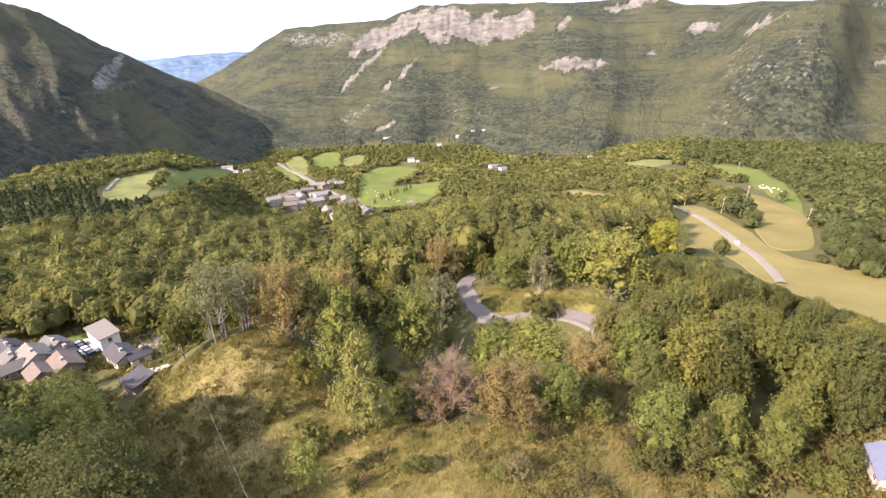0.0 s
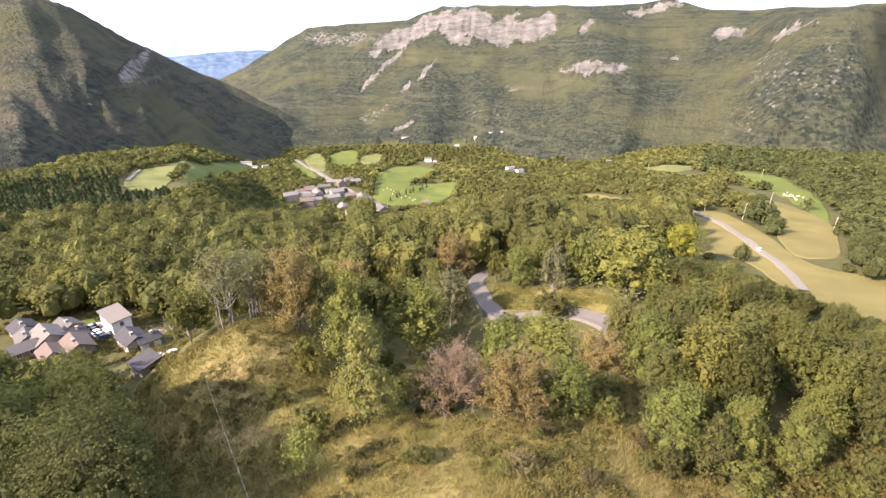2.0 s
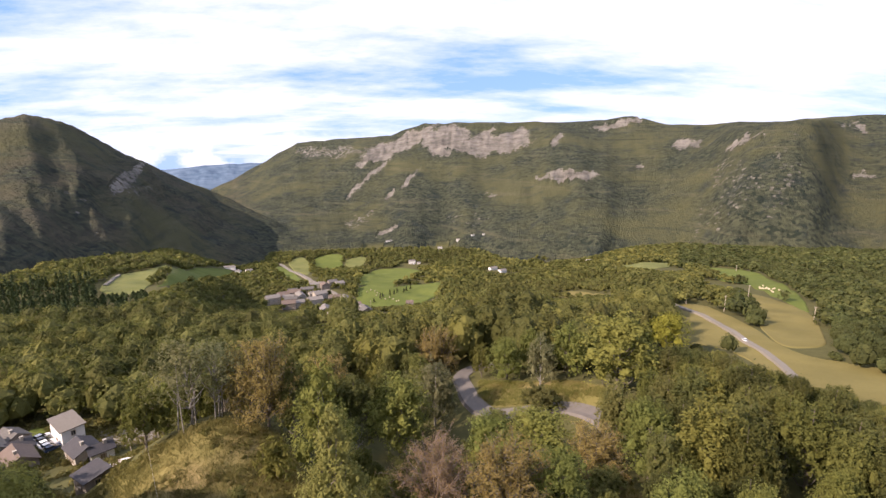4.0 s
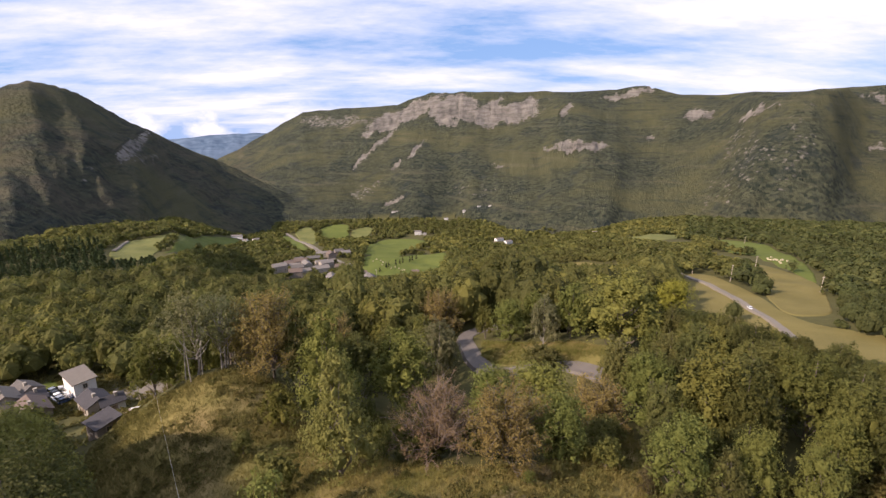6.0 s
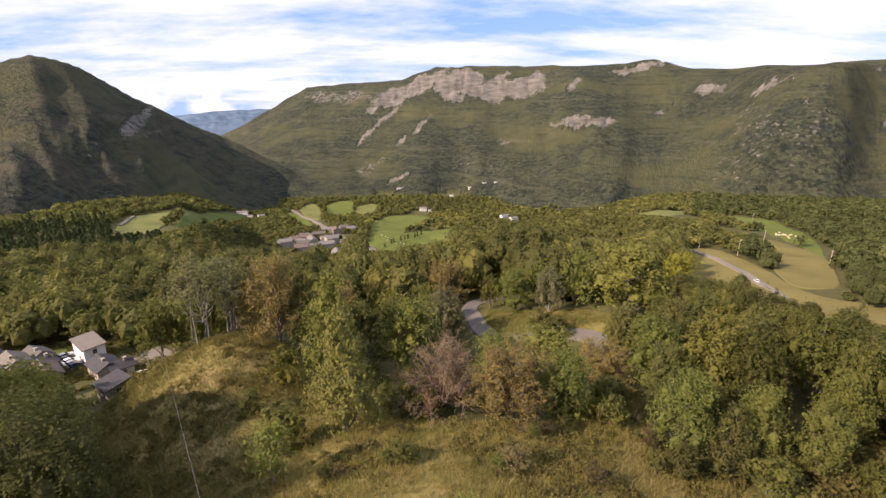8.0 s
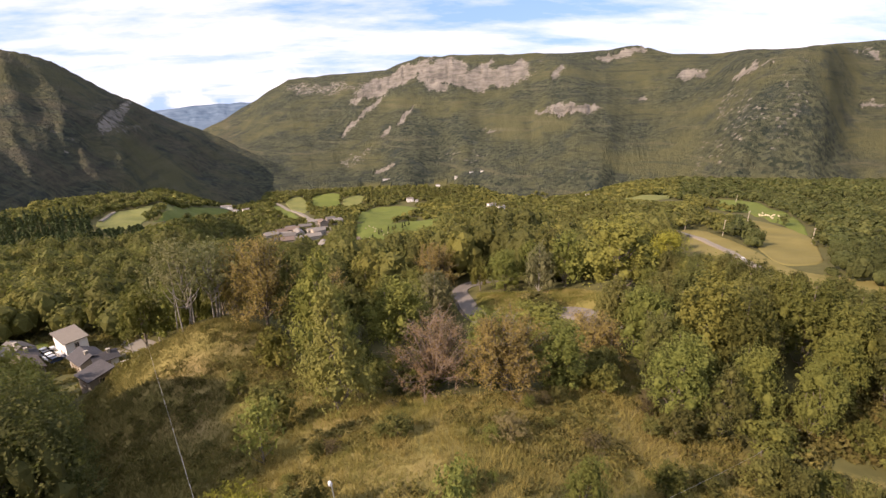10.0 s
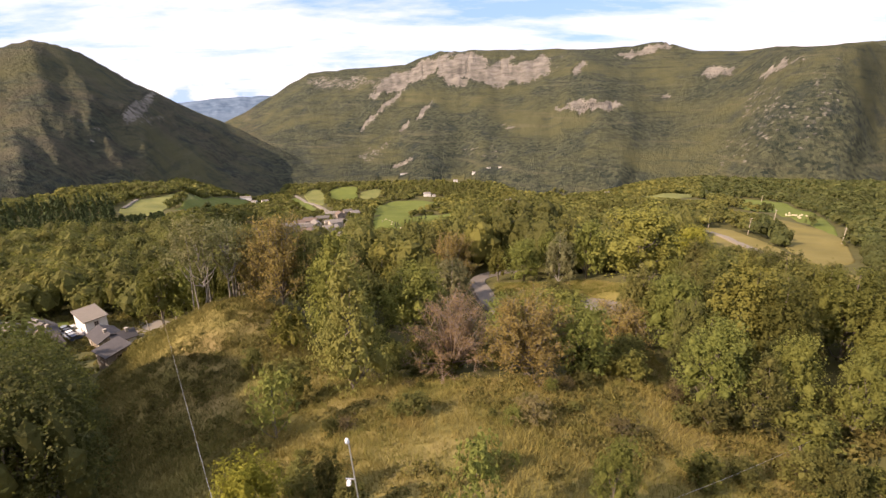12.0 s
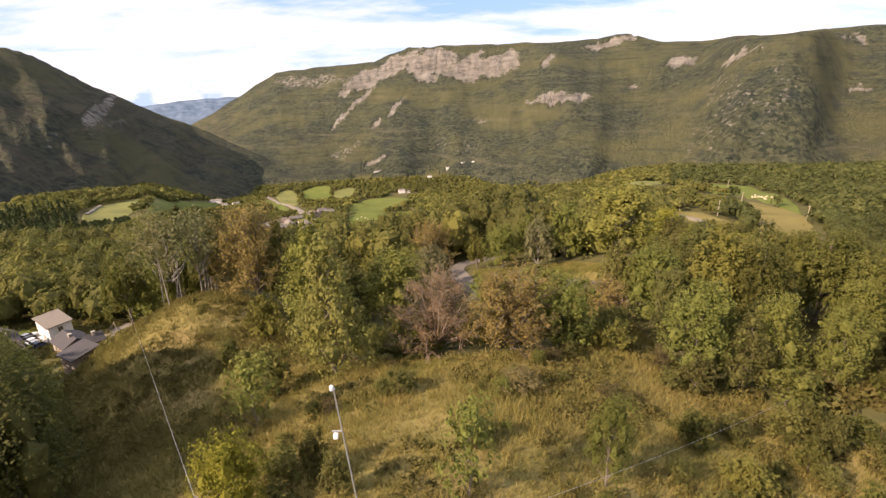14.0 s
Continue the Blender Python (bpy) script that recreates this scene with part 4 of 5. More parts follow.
def height_limit(x, y):
    """How high trees grow: those on the eastern side stay under the rim, those by the hamlet under the lines to its roofs."""
    az, d = np.degrees(np.arctan2(x, y)), np.hypot(x, y)
    rim = np.interp(az, [22, 25.5, 27, 30.7, 36.2, 40.8, 43.9, 50], [-24.5, -21.5, -20.6, -20.4, -21.3, -21.3, -22.0, -22.5])
    low = np.interp(az, [22, 30.6, 35.6, 44.4], [-11.9, -12.9, -12.4, -12.2])
    top = np.where((az > 22) & (d < 225), np.minimum(47.0 + d * np.tan(np.radians(rim)), 28.3 + d * np.tan(np.radians(low))), 999)
    west = np.interp(az, [-60, -50.7, -48.3, -44, -41, -38.7, -37.2, -34], [-25, -24.8, -28, -27.7, -29.9, -34.2, -39.3, -44])
    slope = np.interp(az, [-60, -44.8, -43.4, -43, -41.7, -40.8, -36], [-16, -18.4, -21, -24.4, -28.2, -31.9, -37])
    top = np.where((az < -34) & (d < 152), np.minimum(np.minimum(47.0 + d * np.tan(np.radians(west)), 28.3 + d * np.tan(np.radians(slope))), top), top)
    top = np.minimum(top, overlooked(x, y))
    return np.where(top > 900, 99.0, top - ground_z(x, y))


WOOD_LABELS = {"green": "green broadleaf tree in the mixed wood", "lime": "light green broadleaf tree in the mixed wood", "dark": "dark green broadleaf tree in the mixed wood",
               "olive": "olive-green tree in the mixed wood", "grey": "grey-green slender tree in the mixed wood", "rust": "brownish half-bare tree in the mixed wood"}
xs, ys, r = scatter(30, 150, 7.6, -58.0, 56.0)
more = scatter(58, 108, 6.4, -54.0, -41.0, seed=12)
east = (np.degrees(np.arctan2(xs, ys)) > 21) & (np.hypot(xs, ys) > 50)
side = scatter(50, 150, 6.0, 21.0, 56.0, seed=14)
xs, ys = np.concatenate([xs[~east], more[0], side[0]]), np.concatenate([ys[~east], more[1], side[1]])
limits = height_limit(xs, ys)
for x, y, most in zip(xs, ys, limits):
    if math.hypot(x, y) < 46 and abs(x) < 40:
        continue
    kind = str(r.choice(["green", "dark", "lime", "olive", "grey", "rust"], p=[0.40, 0.31, 0.07, 0.11, 0.08, 0.03]))
    if 0 < x < 0.5 * y and y > 70:
        kind = str(r.choice(["lime", "green", "olive"], p=[0.5, 0.3, 0.2]))
    elif x > 0.5 * y:
        kind = str(r.choice(["dark", "green", "olive", "lime"], p=[0.52, 0.32, 0.08, 0.08]))
    kind = "green" if kind == "grey" and math.hypot(x, y) < 80 else kind
    kind = "olive" if kind == "rust" and math.hypot(x, y) < 115 else kind
    pool = PROTO["far_" + kind] if math.hypot(x, y) > 74 and "far_" + kind in PROTO else PROTO[kind]
    plume = x > 0.40 * y and math.hypot(x, y) > 50
    if plume:
        kind = {"lime": "green", "grey": "green"}.get(kind, kind)
        pool = PROTO["plume_" + kind]
    if x < -0.75 * y and math.hypot(x, y) < 68:
        kind, pool = "dark", PROTO["big"]
    p = pool[int(r.integers(0, len(pool)))]
    if x > 0.46 * y and math.hypot(x, y) < (76 if x > y else 58):
        most = min(most, 3.0 + 2.0 * r.random())
    elif x > 0.4 * y and math.hypot(x, y) < 72:
        most = min(most, 10.0)
    if -0.36 * y < x < 0.40 * y and math.hypot(x, y) < 116:
        most = min(most, 3.5 + 3.0 * r.random())
    if most < 2.0:
        continue
    if most < 5.0:
        p = PROTO["bush" if r.random() < 0.5 else "green_bush"][int(r.integers(0, 2))]
        s = float(most) / 4.0
        plant(p, float(x), float(y), s, r.uniform(0.9, 1.3), label="scrubby bush at the edge of the wood", group="scrub at the wood edge", category="shrub")
        continue
    s = r.uniform(1.15, 1.75)
    if x < -0.75 * y:
        s = min(2.3, float(most) * r.uniform(1.0, 1.12) / 10.0)
    s = min(s, float(most) * r.uniform(0.86, 1.02) / 10.0) if x > 0 else min(s, float(most) * r.uniform(1.0, 1.1) / 10.0)
    plant(p, float(x), float(y), s, max(s, 0.75) * (r.uniform(0.95, 1.3) if plume else r.uniform(0.85, 1.15)), label=WOOD_LABELS[kind], group="trees of the mixed wood")


def lobes_of(i, k, w, h):
    """Centre and radii of one lobe of a far tree: a tall middle one and four lower ones round it."""
    mid = k == 0
    a = k * 1.571 + i * 1.7
    tall = 0.5 + 0.22 * np.sin(i * 12.9 + k * 4.1)
    reach = np.where(mid, 0.0, 0.27) * w
    off = np.stack([np.cos(a) * reach, np.sin(a) * reach, h * np.where(mid, 0.60, 0.30 + 0.26 * tall)], -1)
    wide = w * np.where(mid, 0.40, 0.31)
    return off, np.stack([wide, wide, h * np.where(mid, 0.34, 0.33 + 0.08 * tall)], -1)


def far_wood(name, x, y, r, tall, wide, leaves, mat, label, conifer=False):
    """Many far trees in one mesh: a stem and leaf masses for each, on two lobes."""
    n = len(x)
    z = ground_z(x, y)
    h = tall * r.uniform(0.72, 1.16, n)
    h = np.minimum(h, (height_limit(x, y) - 1.0) * r.uniform(0.88, 1.0, n))
    keep = h > np.where(np.hypot(x, y) > 225, 2.4, 2.0)
    x, y, z, h = x[keep], y[keep], z[keep], np.maximum(h[keep], 2.5)
    n = len(x)
    w = np.minimum(wide * r.uniform(0.8, 1.25, n), 1.0 + 1.1 * h)
    m = leaves
    i = np.repeat(np.arange(n), m)
    u = r.normal(size=(n * m, 3))
    u /= np.linalg.norm(u, axis=1)[:, None]
    u[:, 2] = np.where(u[:, 2] < -0.35, -u[:, 2], u[:, 2])
    if conifer:
        f = r.random(n * m) ** 0.7
        ang = r.uniform(0, 2 * np.pi, n * m)
        rad = (1 - f) * w[i] * 0.5
        p = np.column_stack([x[i] + np.cos(ang) * rad, y[i] + np.sin(ang) * rad, z[i] + h[i] * (0.1 + 0.9 * f)])
        u = np.column_stack([np.cos(ang), np.sin(ang), np.full(n * m, 0.5)]) + 0.3 * r.normal(size=(n * m, 3))
    else:
        k = r.integers(0, 5, n * m)
        off, rad = lobes_of(i, k, w[i], h[i])
        p = np.column_stack([x[i], y[i], z[i]]) + off + u * rad * r.uniform(0.86, 1.12, (n * m, 1))
        u = u + 0.35 * r.normal(size=u.shape) + np.array([0, 0, 0.15])
    size = wide * (0.92 if leaves > 60 else 1.25) * (60 / leaves) ** 0.5 * (0.185 if not conifer else 0.27)
    v, f = quads_from(p, u, size, r, 1.35)
    patch = np.clip(0.5 + 1.1 * fbm(x / 90, y / 90, 3, 77), 0, 1)
    tone = 0.45 * r.random(n) + 0.55 * patch
    tint = np.repeat(tone, m * 4)
    if not conifer:
        b0, bf = BALL_COARSE
        nb = len(b0)
        for k in (range(5) if leaves > 60 else (0,)):
            j = np.arange(n)
            off, rad = lobes_of(j, np.full(n, k), w, h)
            c = np.column_stack([x, y, z]) + off
            rad = rad * 0.86
            hv = c[:, None] + b0[None] * rad[:, None] * r.uniform(0.75, 1.1, (n, nb, 1))
            v, f = join([(v, f), (hv.reshape(-1, 3), (bf[None] + j[:, None, None] * nb).reshape(-1, 4))])
            tint = np.concatenate([tint, np.repeat(tone, nb)])
    ob = new(name, raw_mesh(name, v, f, mat, False, {"tint": tint}))
    return tagged(ob, label, "woodland", kind="stuff")


FIRS = [(-345, 250), (-322, 345), (-296, 392), (-250, 392), (-203, 312), (-205, 258), (-232, 232), (-300, 215)]
x, y, r = scatter(150, 330, 8.4, seed=2)
k = x > -0.27 * y
deep = x > 0.62 * y
far_wood("dark_woodland", x[deep], y[deep], r, 11.0, 8.0, 260, LEAF_DEEP, "deep green wood below the dry field")
k &= ~deep
x, y, k = x[~deep], y[~deep], k[~deep]
far_wood("tree_belt", x[k], y[k], r, 19.5, 11.5, 340, LEAF_BELT, "belt of tall yellowing broadleaf trees behind the road")
far_wood("woodland", x[~k], y[~k], r, 14.5, 10.6, 300, LEAF_WOODS, "dense green broadleaf wood on the slope")
x, y, r = scatter(330, 720, 8.0, seed=3)
k = ~ground_z(x, y, True)[1]
x, y = x[k], y[k]
k = inside(FIRS, x, y)
east = x > 0.62 * y
far_wood("woodland", x[~k & ~east], y[~k & ~east], r, 9.5, 8.0, 40, LEAF_WOODS, "mixed green wood between the fields")
far_wood("dark_woodland", x[~k & east], y[~k & east], r, 9.5, 8.0, 40, LEAF_DEEP, "deep green wood round the sloping fields")
far_wood("fir_plantation", x[k], y[k], r, 15.0, 5.6, 70, LEAF_FIR, "dark fir plantation in close rows", True)
x, y, r = scatter(720, 1230, 10.6, -46, 46, seed=4)
k = ground_z(x, y, True)[1] & (fbm(x / 60, y / 60, 3, 81) + (np.hypot(x, y) - np.where(x < -300, 300, 1010)) / 220 > 0)
east = x > 0.5 * y
far_wood("woodland", x[~k & ~east], y[~k & ~east], r, 9.0, 10.0, 14, LEAF_WOODS, "far green wood at the mountain foot")
far_wood("dark_woodland", x[~k & east], y[~k & east], r, 9.0, 10.0, 14, LEAF_DEEP, "far deep green wood at the mountain foot")

# ---- houses ----
def plaster(name, a, b):
    m, n = material(name)
    co = n.n("ShaderNodeTexCoord").outputs["Object"]
    k = n.noise(co, 0.6, 5.0, 0.65)
    f = n.noise(co, 6.0, 4.0)
    surface(n, n.mix(n.ramp(k, 0.3, 0.7), a, b), 0.9, f, 0.25, 0.02, 0.2)
    return m


def roofing(name, a, b):
    m, n = material(name)
    co = n.n("ShaderNodeTexCoord").outputs["Object"]
    k = n.noise(co, 0.5, 5.0, 0.7)
    rows = n.n("ShaderNodeTexBrick", {"Vector": co, "Scale": 1.6, "Color1": (0.2, 0.2, 0.2, 1), "Color2": (1, 1, 1, 1), "Mortar": (0.0, 0.0, 0.0, 1), "Mortar Size": 0.03})
    v = n.n("ShaderNodeSeparateColor", {0: rows.outputs["Color"]}).outputs[0]
    t = n.math("ADD", n.math("MULTIPLY", k, 0.65), n.math("MULTIPLY", v, 0.35))
    surface(n, n.mix(t, a, b), 0.85, v, 0.5, 0.04, 0.25)
    return m


ROOF_PALE = roofing("roof_pale_stone", (0.125, 0.112, 0.098), (0.25, 0.225, 0.195))
WHITE_WALL = plaster("white_plaster", (0.62, 0.59, 0.55), (0.74, 0.71, 0.67))
PALE_WALL = plaster("pale_plaster", (0.27, 0.24, 0.20), (0.40, 0.36, 0.305))
STONE_WALL = plaster("stone_wall", (0.15, 0.125, 0.10), (0.28, 0.24, 0.20))
ROOF_GREY = roofing("roof_grey", (0.072, 0.065, 0.058), (0.165, 0.150, 0.134))
ROOF_SLATE = roofing("roof_slate", (0.034, 0.032, 0.034), (0.088, 0.082, 0.084))
ROOF_BROWN = roofing("roof_brown", (0.10, 0.074, 0.058), (0.19, 0.143, 0.115))
ROOF_BLUE = roofing("roof_blue", (0.095, 0.105, 0.15), (0.17, 0.185, 0.245))
ROOF_TAN = roofing("roof_tan", (0.12, 0.104, 0.085), (0.205, 0.18, 0.15))


def plain(name, color, rough=0.6, metal=0.0):
    m, n = material(name)
    k = n.noise(n.n("ShaderNodeTexCoord").outputs["Object"], 3.0, 4.0)
    surface(n, n.mix(n.math("MULTIPLY", k, 0.35), color, tuple(c * 0.6 for c in color)), rough, None, metal=metal, spec=0.4)
    return m


WOOD = plain("weathered_wood", (0.22, 0.16, 0.11), 0.85)
POLE_WOOD = plain("pole_wood", (0.42, 0.36, 0.28), 0.85)
FRAME = plain("window_frame", (0.45, 0.36, 0.27), 0.6)
GLASS = plain("window_glass", (0.025, 0.03, 0.035), 0.12)
METAL = plain("galvanised_metal", (0.55, 0.56, 0.57), 0.4, 0.7)
WHITE = plain("white_paint", (0.80, 0.80, 0.79), 0.45)
RUBBER = plain("rubber", (0.02, 0.02, 0.02), 0.8)
CAR_WHITE = plain("car_white", (0.78, 0.79, 0.80), 0.25)
CAR_GREY = plain("car_grey", (0.22, 0.23, 0.25), 0.25, 0.3)
CAR_BLUE = plain("car_blue", (0.05, 0.07, 0.12), 0.25, 0.2)
BALE_WRAP = plain("bale_wrap", (0.45, 0.39, 0.25), 0.8)
PALE_STONE = plain("pale_stone", (0.46, 0.43, 0.38), 0.9)


def part(name, bm, mat, parent, label=""):
    """One mesh object under a thing or under a part."""
    me = bpy.data.meshes.new(name)
    bm.to_mesh(me)
    bm.free()
    me.materials.append(mat)
    o = new(name, me)
    o.parent = parent
    return tagged(o, label)


def box(bm, x0, y0, z0, x1, y1, z1, bevel=0.0):
    v = [bm.verts.new(p) for p in ((x0, y0, z0), (x1, y0, z0), (x1, y1, z0), (x0, y1, z0), (x0, y0, z1), (x1, y0, z1), (x1, y1, z1), (x0, y1, z1))]
    f = [bm.faces.new([v[i] for i in q]) for q in ((3, 2, 1, 0), (4, 5, 6, 7), (0, 1, 5, 4), (1, 2, 6, 5), (2, 3, 7, 6), (3, 0, 4, 7))]
    if bevel:
        bmesh.ops.bevel(bm, geom=list({e for q in f for e in q.edges}), offset=bevel, segments=2, affect="EDGES")
    return f


def prism(bm, outline, y0, y1):
    """An outline in x and z, drawn out along y."""
    a = [bm.verts.new((x, y0, z)) for x, z in outline]
    b = [bm.verts.new((x, y1, z)) for x, z in outline]
    n = len(outline)
    bm.faces.new(a)
    bm.faces.new(b[::-1])
    for k in range(n):
        bm.faces.new((a[k], b[k], b[(k + 1) % n], a[(k + 1) % n]))
    bmesh.ops.recalc_face_normals(bm, faces=bm.faces)


def house(x, y, length, width, eave, rise, angle, wall, roof, label, windows=(3, 2), shed=False, chimney=True, door=True, name="house", floor=None):
    """Walls with a gable (or a single slope), a thick roof that stands over, windows with frames and sills, a door, a chimney."""
    top = new(name)
    cs, sn = math.cos(radians(angle)), math.sin(radians(angle))
    zs = [float(ground_z(x + cs * a * length / 2 - sn * b * width / 2, y + sn * a * length / 2 + cs * b * width / 2)) for a in (-1, 1) for b in (-1, 1)]
    top.location = (x, y, (0.5 * (min(zs) + max(zs))) if floor is None else floor)
    top.rotation_euler = (0, 0, radians(angle))
    L, W = length / 2, width / 2
    bm = bmesh.new()
    if shed:
        prism_pts = [(-W, -3.0), (W, -3.0), (W, eave + rise), (-W, eave)]
    else:
        prism_pts = [(-W, -3.0), (W, -3.0), (W, eave), (0, eave + rise), (-W, eave)]
    prism(bm, prism_pts, -L, L)
    bmesh.ops.rotate(bm, cent=(0, 0, 0), matrix=Matrix.Rotation(radians(90), 3, "Z"), verts=bm.verts)
    part("wall", bm, wall, top)
    bm = bmesh.new()
    o, th = 0.45, 0.22
    if shed:
        k = rise / width
        prism(bm, [(-W - o, eave - o * k + 0.02), (W + o, eave + rise + o * k + 0.02), (W + o, eave + rise + o * k + th), (-W - o, eave - o * k + th)], -L - o, L + o)
    else:
        k = rise / W
        prism(bm, [(-W - o, eave - o * k + 0.02), (0, eave + rise + 0.02), (W + o, eave - o * k + 0.02), (W + o, eave - o * k + th), (0, eave + rise + th + 0.05), (-W - o, eave - o * k + th)], -L - o, L + o)
    bmesh.ops.rotate(bm, cent=(0, 0, 0), matrix=Matrix.Rotation(radians(90), 3, "Z"), verts=bm.verts)
    rf = part("roof", bm, roof, top)
    if chimney:
        bm = bmesh.new()
        box(bm, L * 0.3, -0.75, eave + rise * 0.3, L * 0.3 + 0.6, -0.15, eave + rise + 0.7)
        box(bm, L * 0.3 - 0.1, -0.85, eave + rise + 0.7, L * 0.3 + 0.7, -0.05, eave + rise + 0.85)
        part("chimney", bm, PALE_WALL, rf)
    storeys = max(1, int(eave / 2.6))
    per_long, per_end = windows
    spots = []
    for s in range(storeys):
        zc = 1.5 + s * 2.7
        if zc + 0.8 > eave:
            continue
        for k in range(per_long):
            u = -L + (k + 0.5) * length / per_long
            spots += [(u, -W, zc, 0), (u, W, zc, 2)]
        for k in range(per_end):
            u = -W + (k + 0.5) * width / per_end
            spots += [(L, u, zc, 1), (-L, u, zc, 3)]
    for u, v, zc, side in spots:
        bm = bmesh.new()
        for p in ((-0.55, -0.06, -0.7, -0.43, 0.05, 0.7), (0.43, -0.06, -0.7, 0.55, 0.05, 0.7), (-0.43, -0.06, 0.58, 0.43, 0.05, 0.7), (-0.43, -0.06, -0.7, 0.43, 0.05, -0.58), (-0.04, -0.05, -0.58, 0.04, 0.04, 0.58)):
            box(bm, *p)
        w = part("window", bm, FRAME, top)
        w.location = (u, v, zc)
        w.rotation_euler = (0, 0, side * math.pi / 2)
        bm = bmesh.new()
        box(bm, -0.44, -0.02, -0.59, 0.44, 0.04, 0.59)
        part("pane", bm, GLASS, w)
        bm = bmesh.new()
        box(bm, -0.65, -0.16, -0.8, 0.65, 0.04, -0.7)
        part("sill", bm, PALE_STONE, w)
    if door:
        bm = bmesh.new()
        box(bm, -0.5, -0.05, 0.0, 0.5, 0.06, 2.05)
        box(bm, -0.6, -0.09, 0.0, -0.5, 0.06, 2.15)
        box(bm, 0.5, -0.09, 0.0, 0.6, 0.06, 2.15)
        dd = part("door", bm, WOOD, top)
        dd.location = (L * 0.05, -W, 0.05)
    return tagged(top, label, "house" if name == "house" else name)


# the hamlet below the spur
house(-100.6, 118.0, 10.4, 5.0, 5.3, 0.35, -37, WHITE_WALL, ROOF_TAN, "white plastered house with a low tan roof above parked cars", (0, 1), shed=True, chimney=False)
house(-88.2, 107.4, 7.4, 5.6, 3.2, 1.4, -35, PALE_WALL, ROOF_SLATE, "low house with a dark slate roof below the white house", (2, 1))
house(-83.8, 107.2, 4.8, 4.2, 2.8, 1.2, 50, WHITE_WALL, ROOF_SLATE, "small white-gabled annexe with a dark slate roof", (1, 1))
house(-67.5, 84.0, 4.8, 4.2, 2.4, 0.8, -30, STONE_WALL, ROOF_SLATE, "dark slate-roofed shed at the meadow foot", (1, 1), shed=True, chimney=False, name="shed")
house(-123.0, 111.5, 6.4, 5.4, 2.9, 1.5, -30, STONE_WALL, ROOF_SLATE, "stone hamlet house with a grey slate roof", (2, 1))
house(-117.6, 106.8, 6.0, 5.0, 2.5, 1.5, -42, STONE_WALL, ROOF_GREY, "narrow stone hamlet house with a grey roof", (2, 1))
house(-111.6, 106.6, 8.4, 6.4, 3.6, 1.9, -35, PALE_WALL, ROOF_TAN, "pale-walled hamlet house with a tan roof", (2, 1))
house(-112.8, 114.6, 6.4, 5.4, 2.8, 1.5, -25, STONE_WALL, ROOF_GREY, "grey-roofed hamlet house behind the pale-walled one", (2, 1))
house(-106.2, 108.8, 5.6, 5.0, 3.0, 1.5, 55, PALE_WALL, ROOF_SLATE, "slate-roofed hamlet house in a tight row", (1, 1))
house(-101.2, 103.6, 8.0, 6.4, 2.8, 1.8, -38, STONE_WALL, ROOF_BROWN, "hamlet house with a broad brown tiled roof", (2, 1))
house(-104.6, 99.4, 6.4, 5.0, 2.4, 1.5, -38, STONE_WALL, ROOF_BROWN, "lower hamlet house with a brown tiled roof", (2, 1), chimney=False)
house(-113.6, 101.0, 5.6, 4.6, 2.4, 1.4, 52, STONE_WALL, ROOF_GREY, "stone hamlet barn with a grey roof", (2, 1), chimney=False)
house(59.5, 46.0, 6.0, 5.0, 2.6, 1.8, 62, PALE_WALL, ROOF_BLUE, "small house with a blue-grey metal roof among trees", (2, 1))
# the village on the terrace
tones = [(PALE_WALL, ROOF_PALE, "pale-walled village house with a light stone roof"), (STONE_WALL, ROOF_BROWN, "stone village house with a brown roof"),
         (STONE_WALL, ROOF_GREY, "stone village house with a grey roof"), (PALE_WALL, ROOF_PALE, "pale village house with a pale grey stone roof")]
for k, (x, y, ln, wd, ev, an) in enumerate(VILLAGE + VILLAGE_LOW):
    wl, rf, lb = tones[k % 4]
    tagged(house(x, y, ln, wd, ev, wd * 0.24, an, wl, rf, lb, (3, 2)), group="village houses")
# lone houses far off
for x, y, ln, wd, ev, an in [(-75, 1053, 14.6, 10.4, 7, 10), (-60, 1051, 7.2, 6.2, 3.7, 10), (98, 947, 16.8, 9.5, 4.7, 30), (113, 916, 14.8, 9.5, 4.7, 35), (285, 923, 9, 7.2, 4.2, 0), (-14, 1240, 11.2, 6.5, 4.1, 5), (35, 1281, 7.5, 6.5, 6.4, 10), (75, 1277, 9.3, 5.6, 4.1, 30), (104, 1275, 7.5, 5.6, 4.1, 0), (-152, 1296, 26.2, 6.5, 2.9, 12), (-403, 866, 19.0, 8.4, 5.0, 15), (-378, 842, 11.0, 7.2, 4.0, 0), (-368, 868, 11.4, 7.4, 4, 40)]:
    house(x, y, ln, wd, ev, wd * 0.2, an, WHITE_WALL, ROOF_PALE, "pale lone house among far woods", (3, 2))


# ---- vehicles, bales, poles ----
def wheel(parent, x, y, radius=0.32):
    bm = bmesh.new()
    bmesh.ops.create_cone(bm, cap_ends=True, segments=16, radius1=radius, radius2=radius, depth=0.2, matrix=Matrix.Translation((x, y, radius)) @ Matrix.Rotation(radians(90), 4, "X"))
    w = part("wheel", bm, RUBBER, parent)
    bm = bmesh.new()
    bmesh.ops.create_cone(bm, cap_ends=True, segments=12, radius1=radius * 0.6, radius2=radius * 0.55, depth=0.22, matrix=Matrix.Translation((x, y, radius)) @ Matrix.Rotation(radians(90), 4, "X"))
    part("rim", bm, METAL, w)


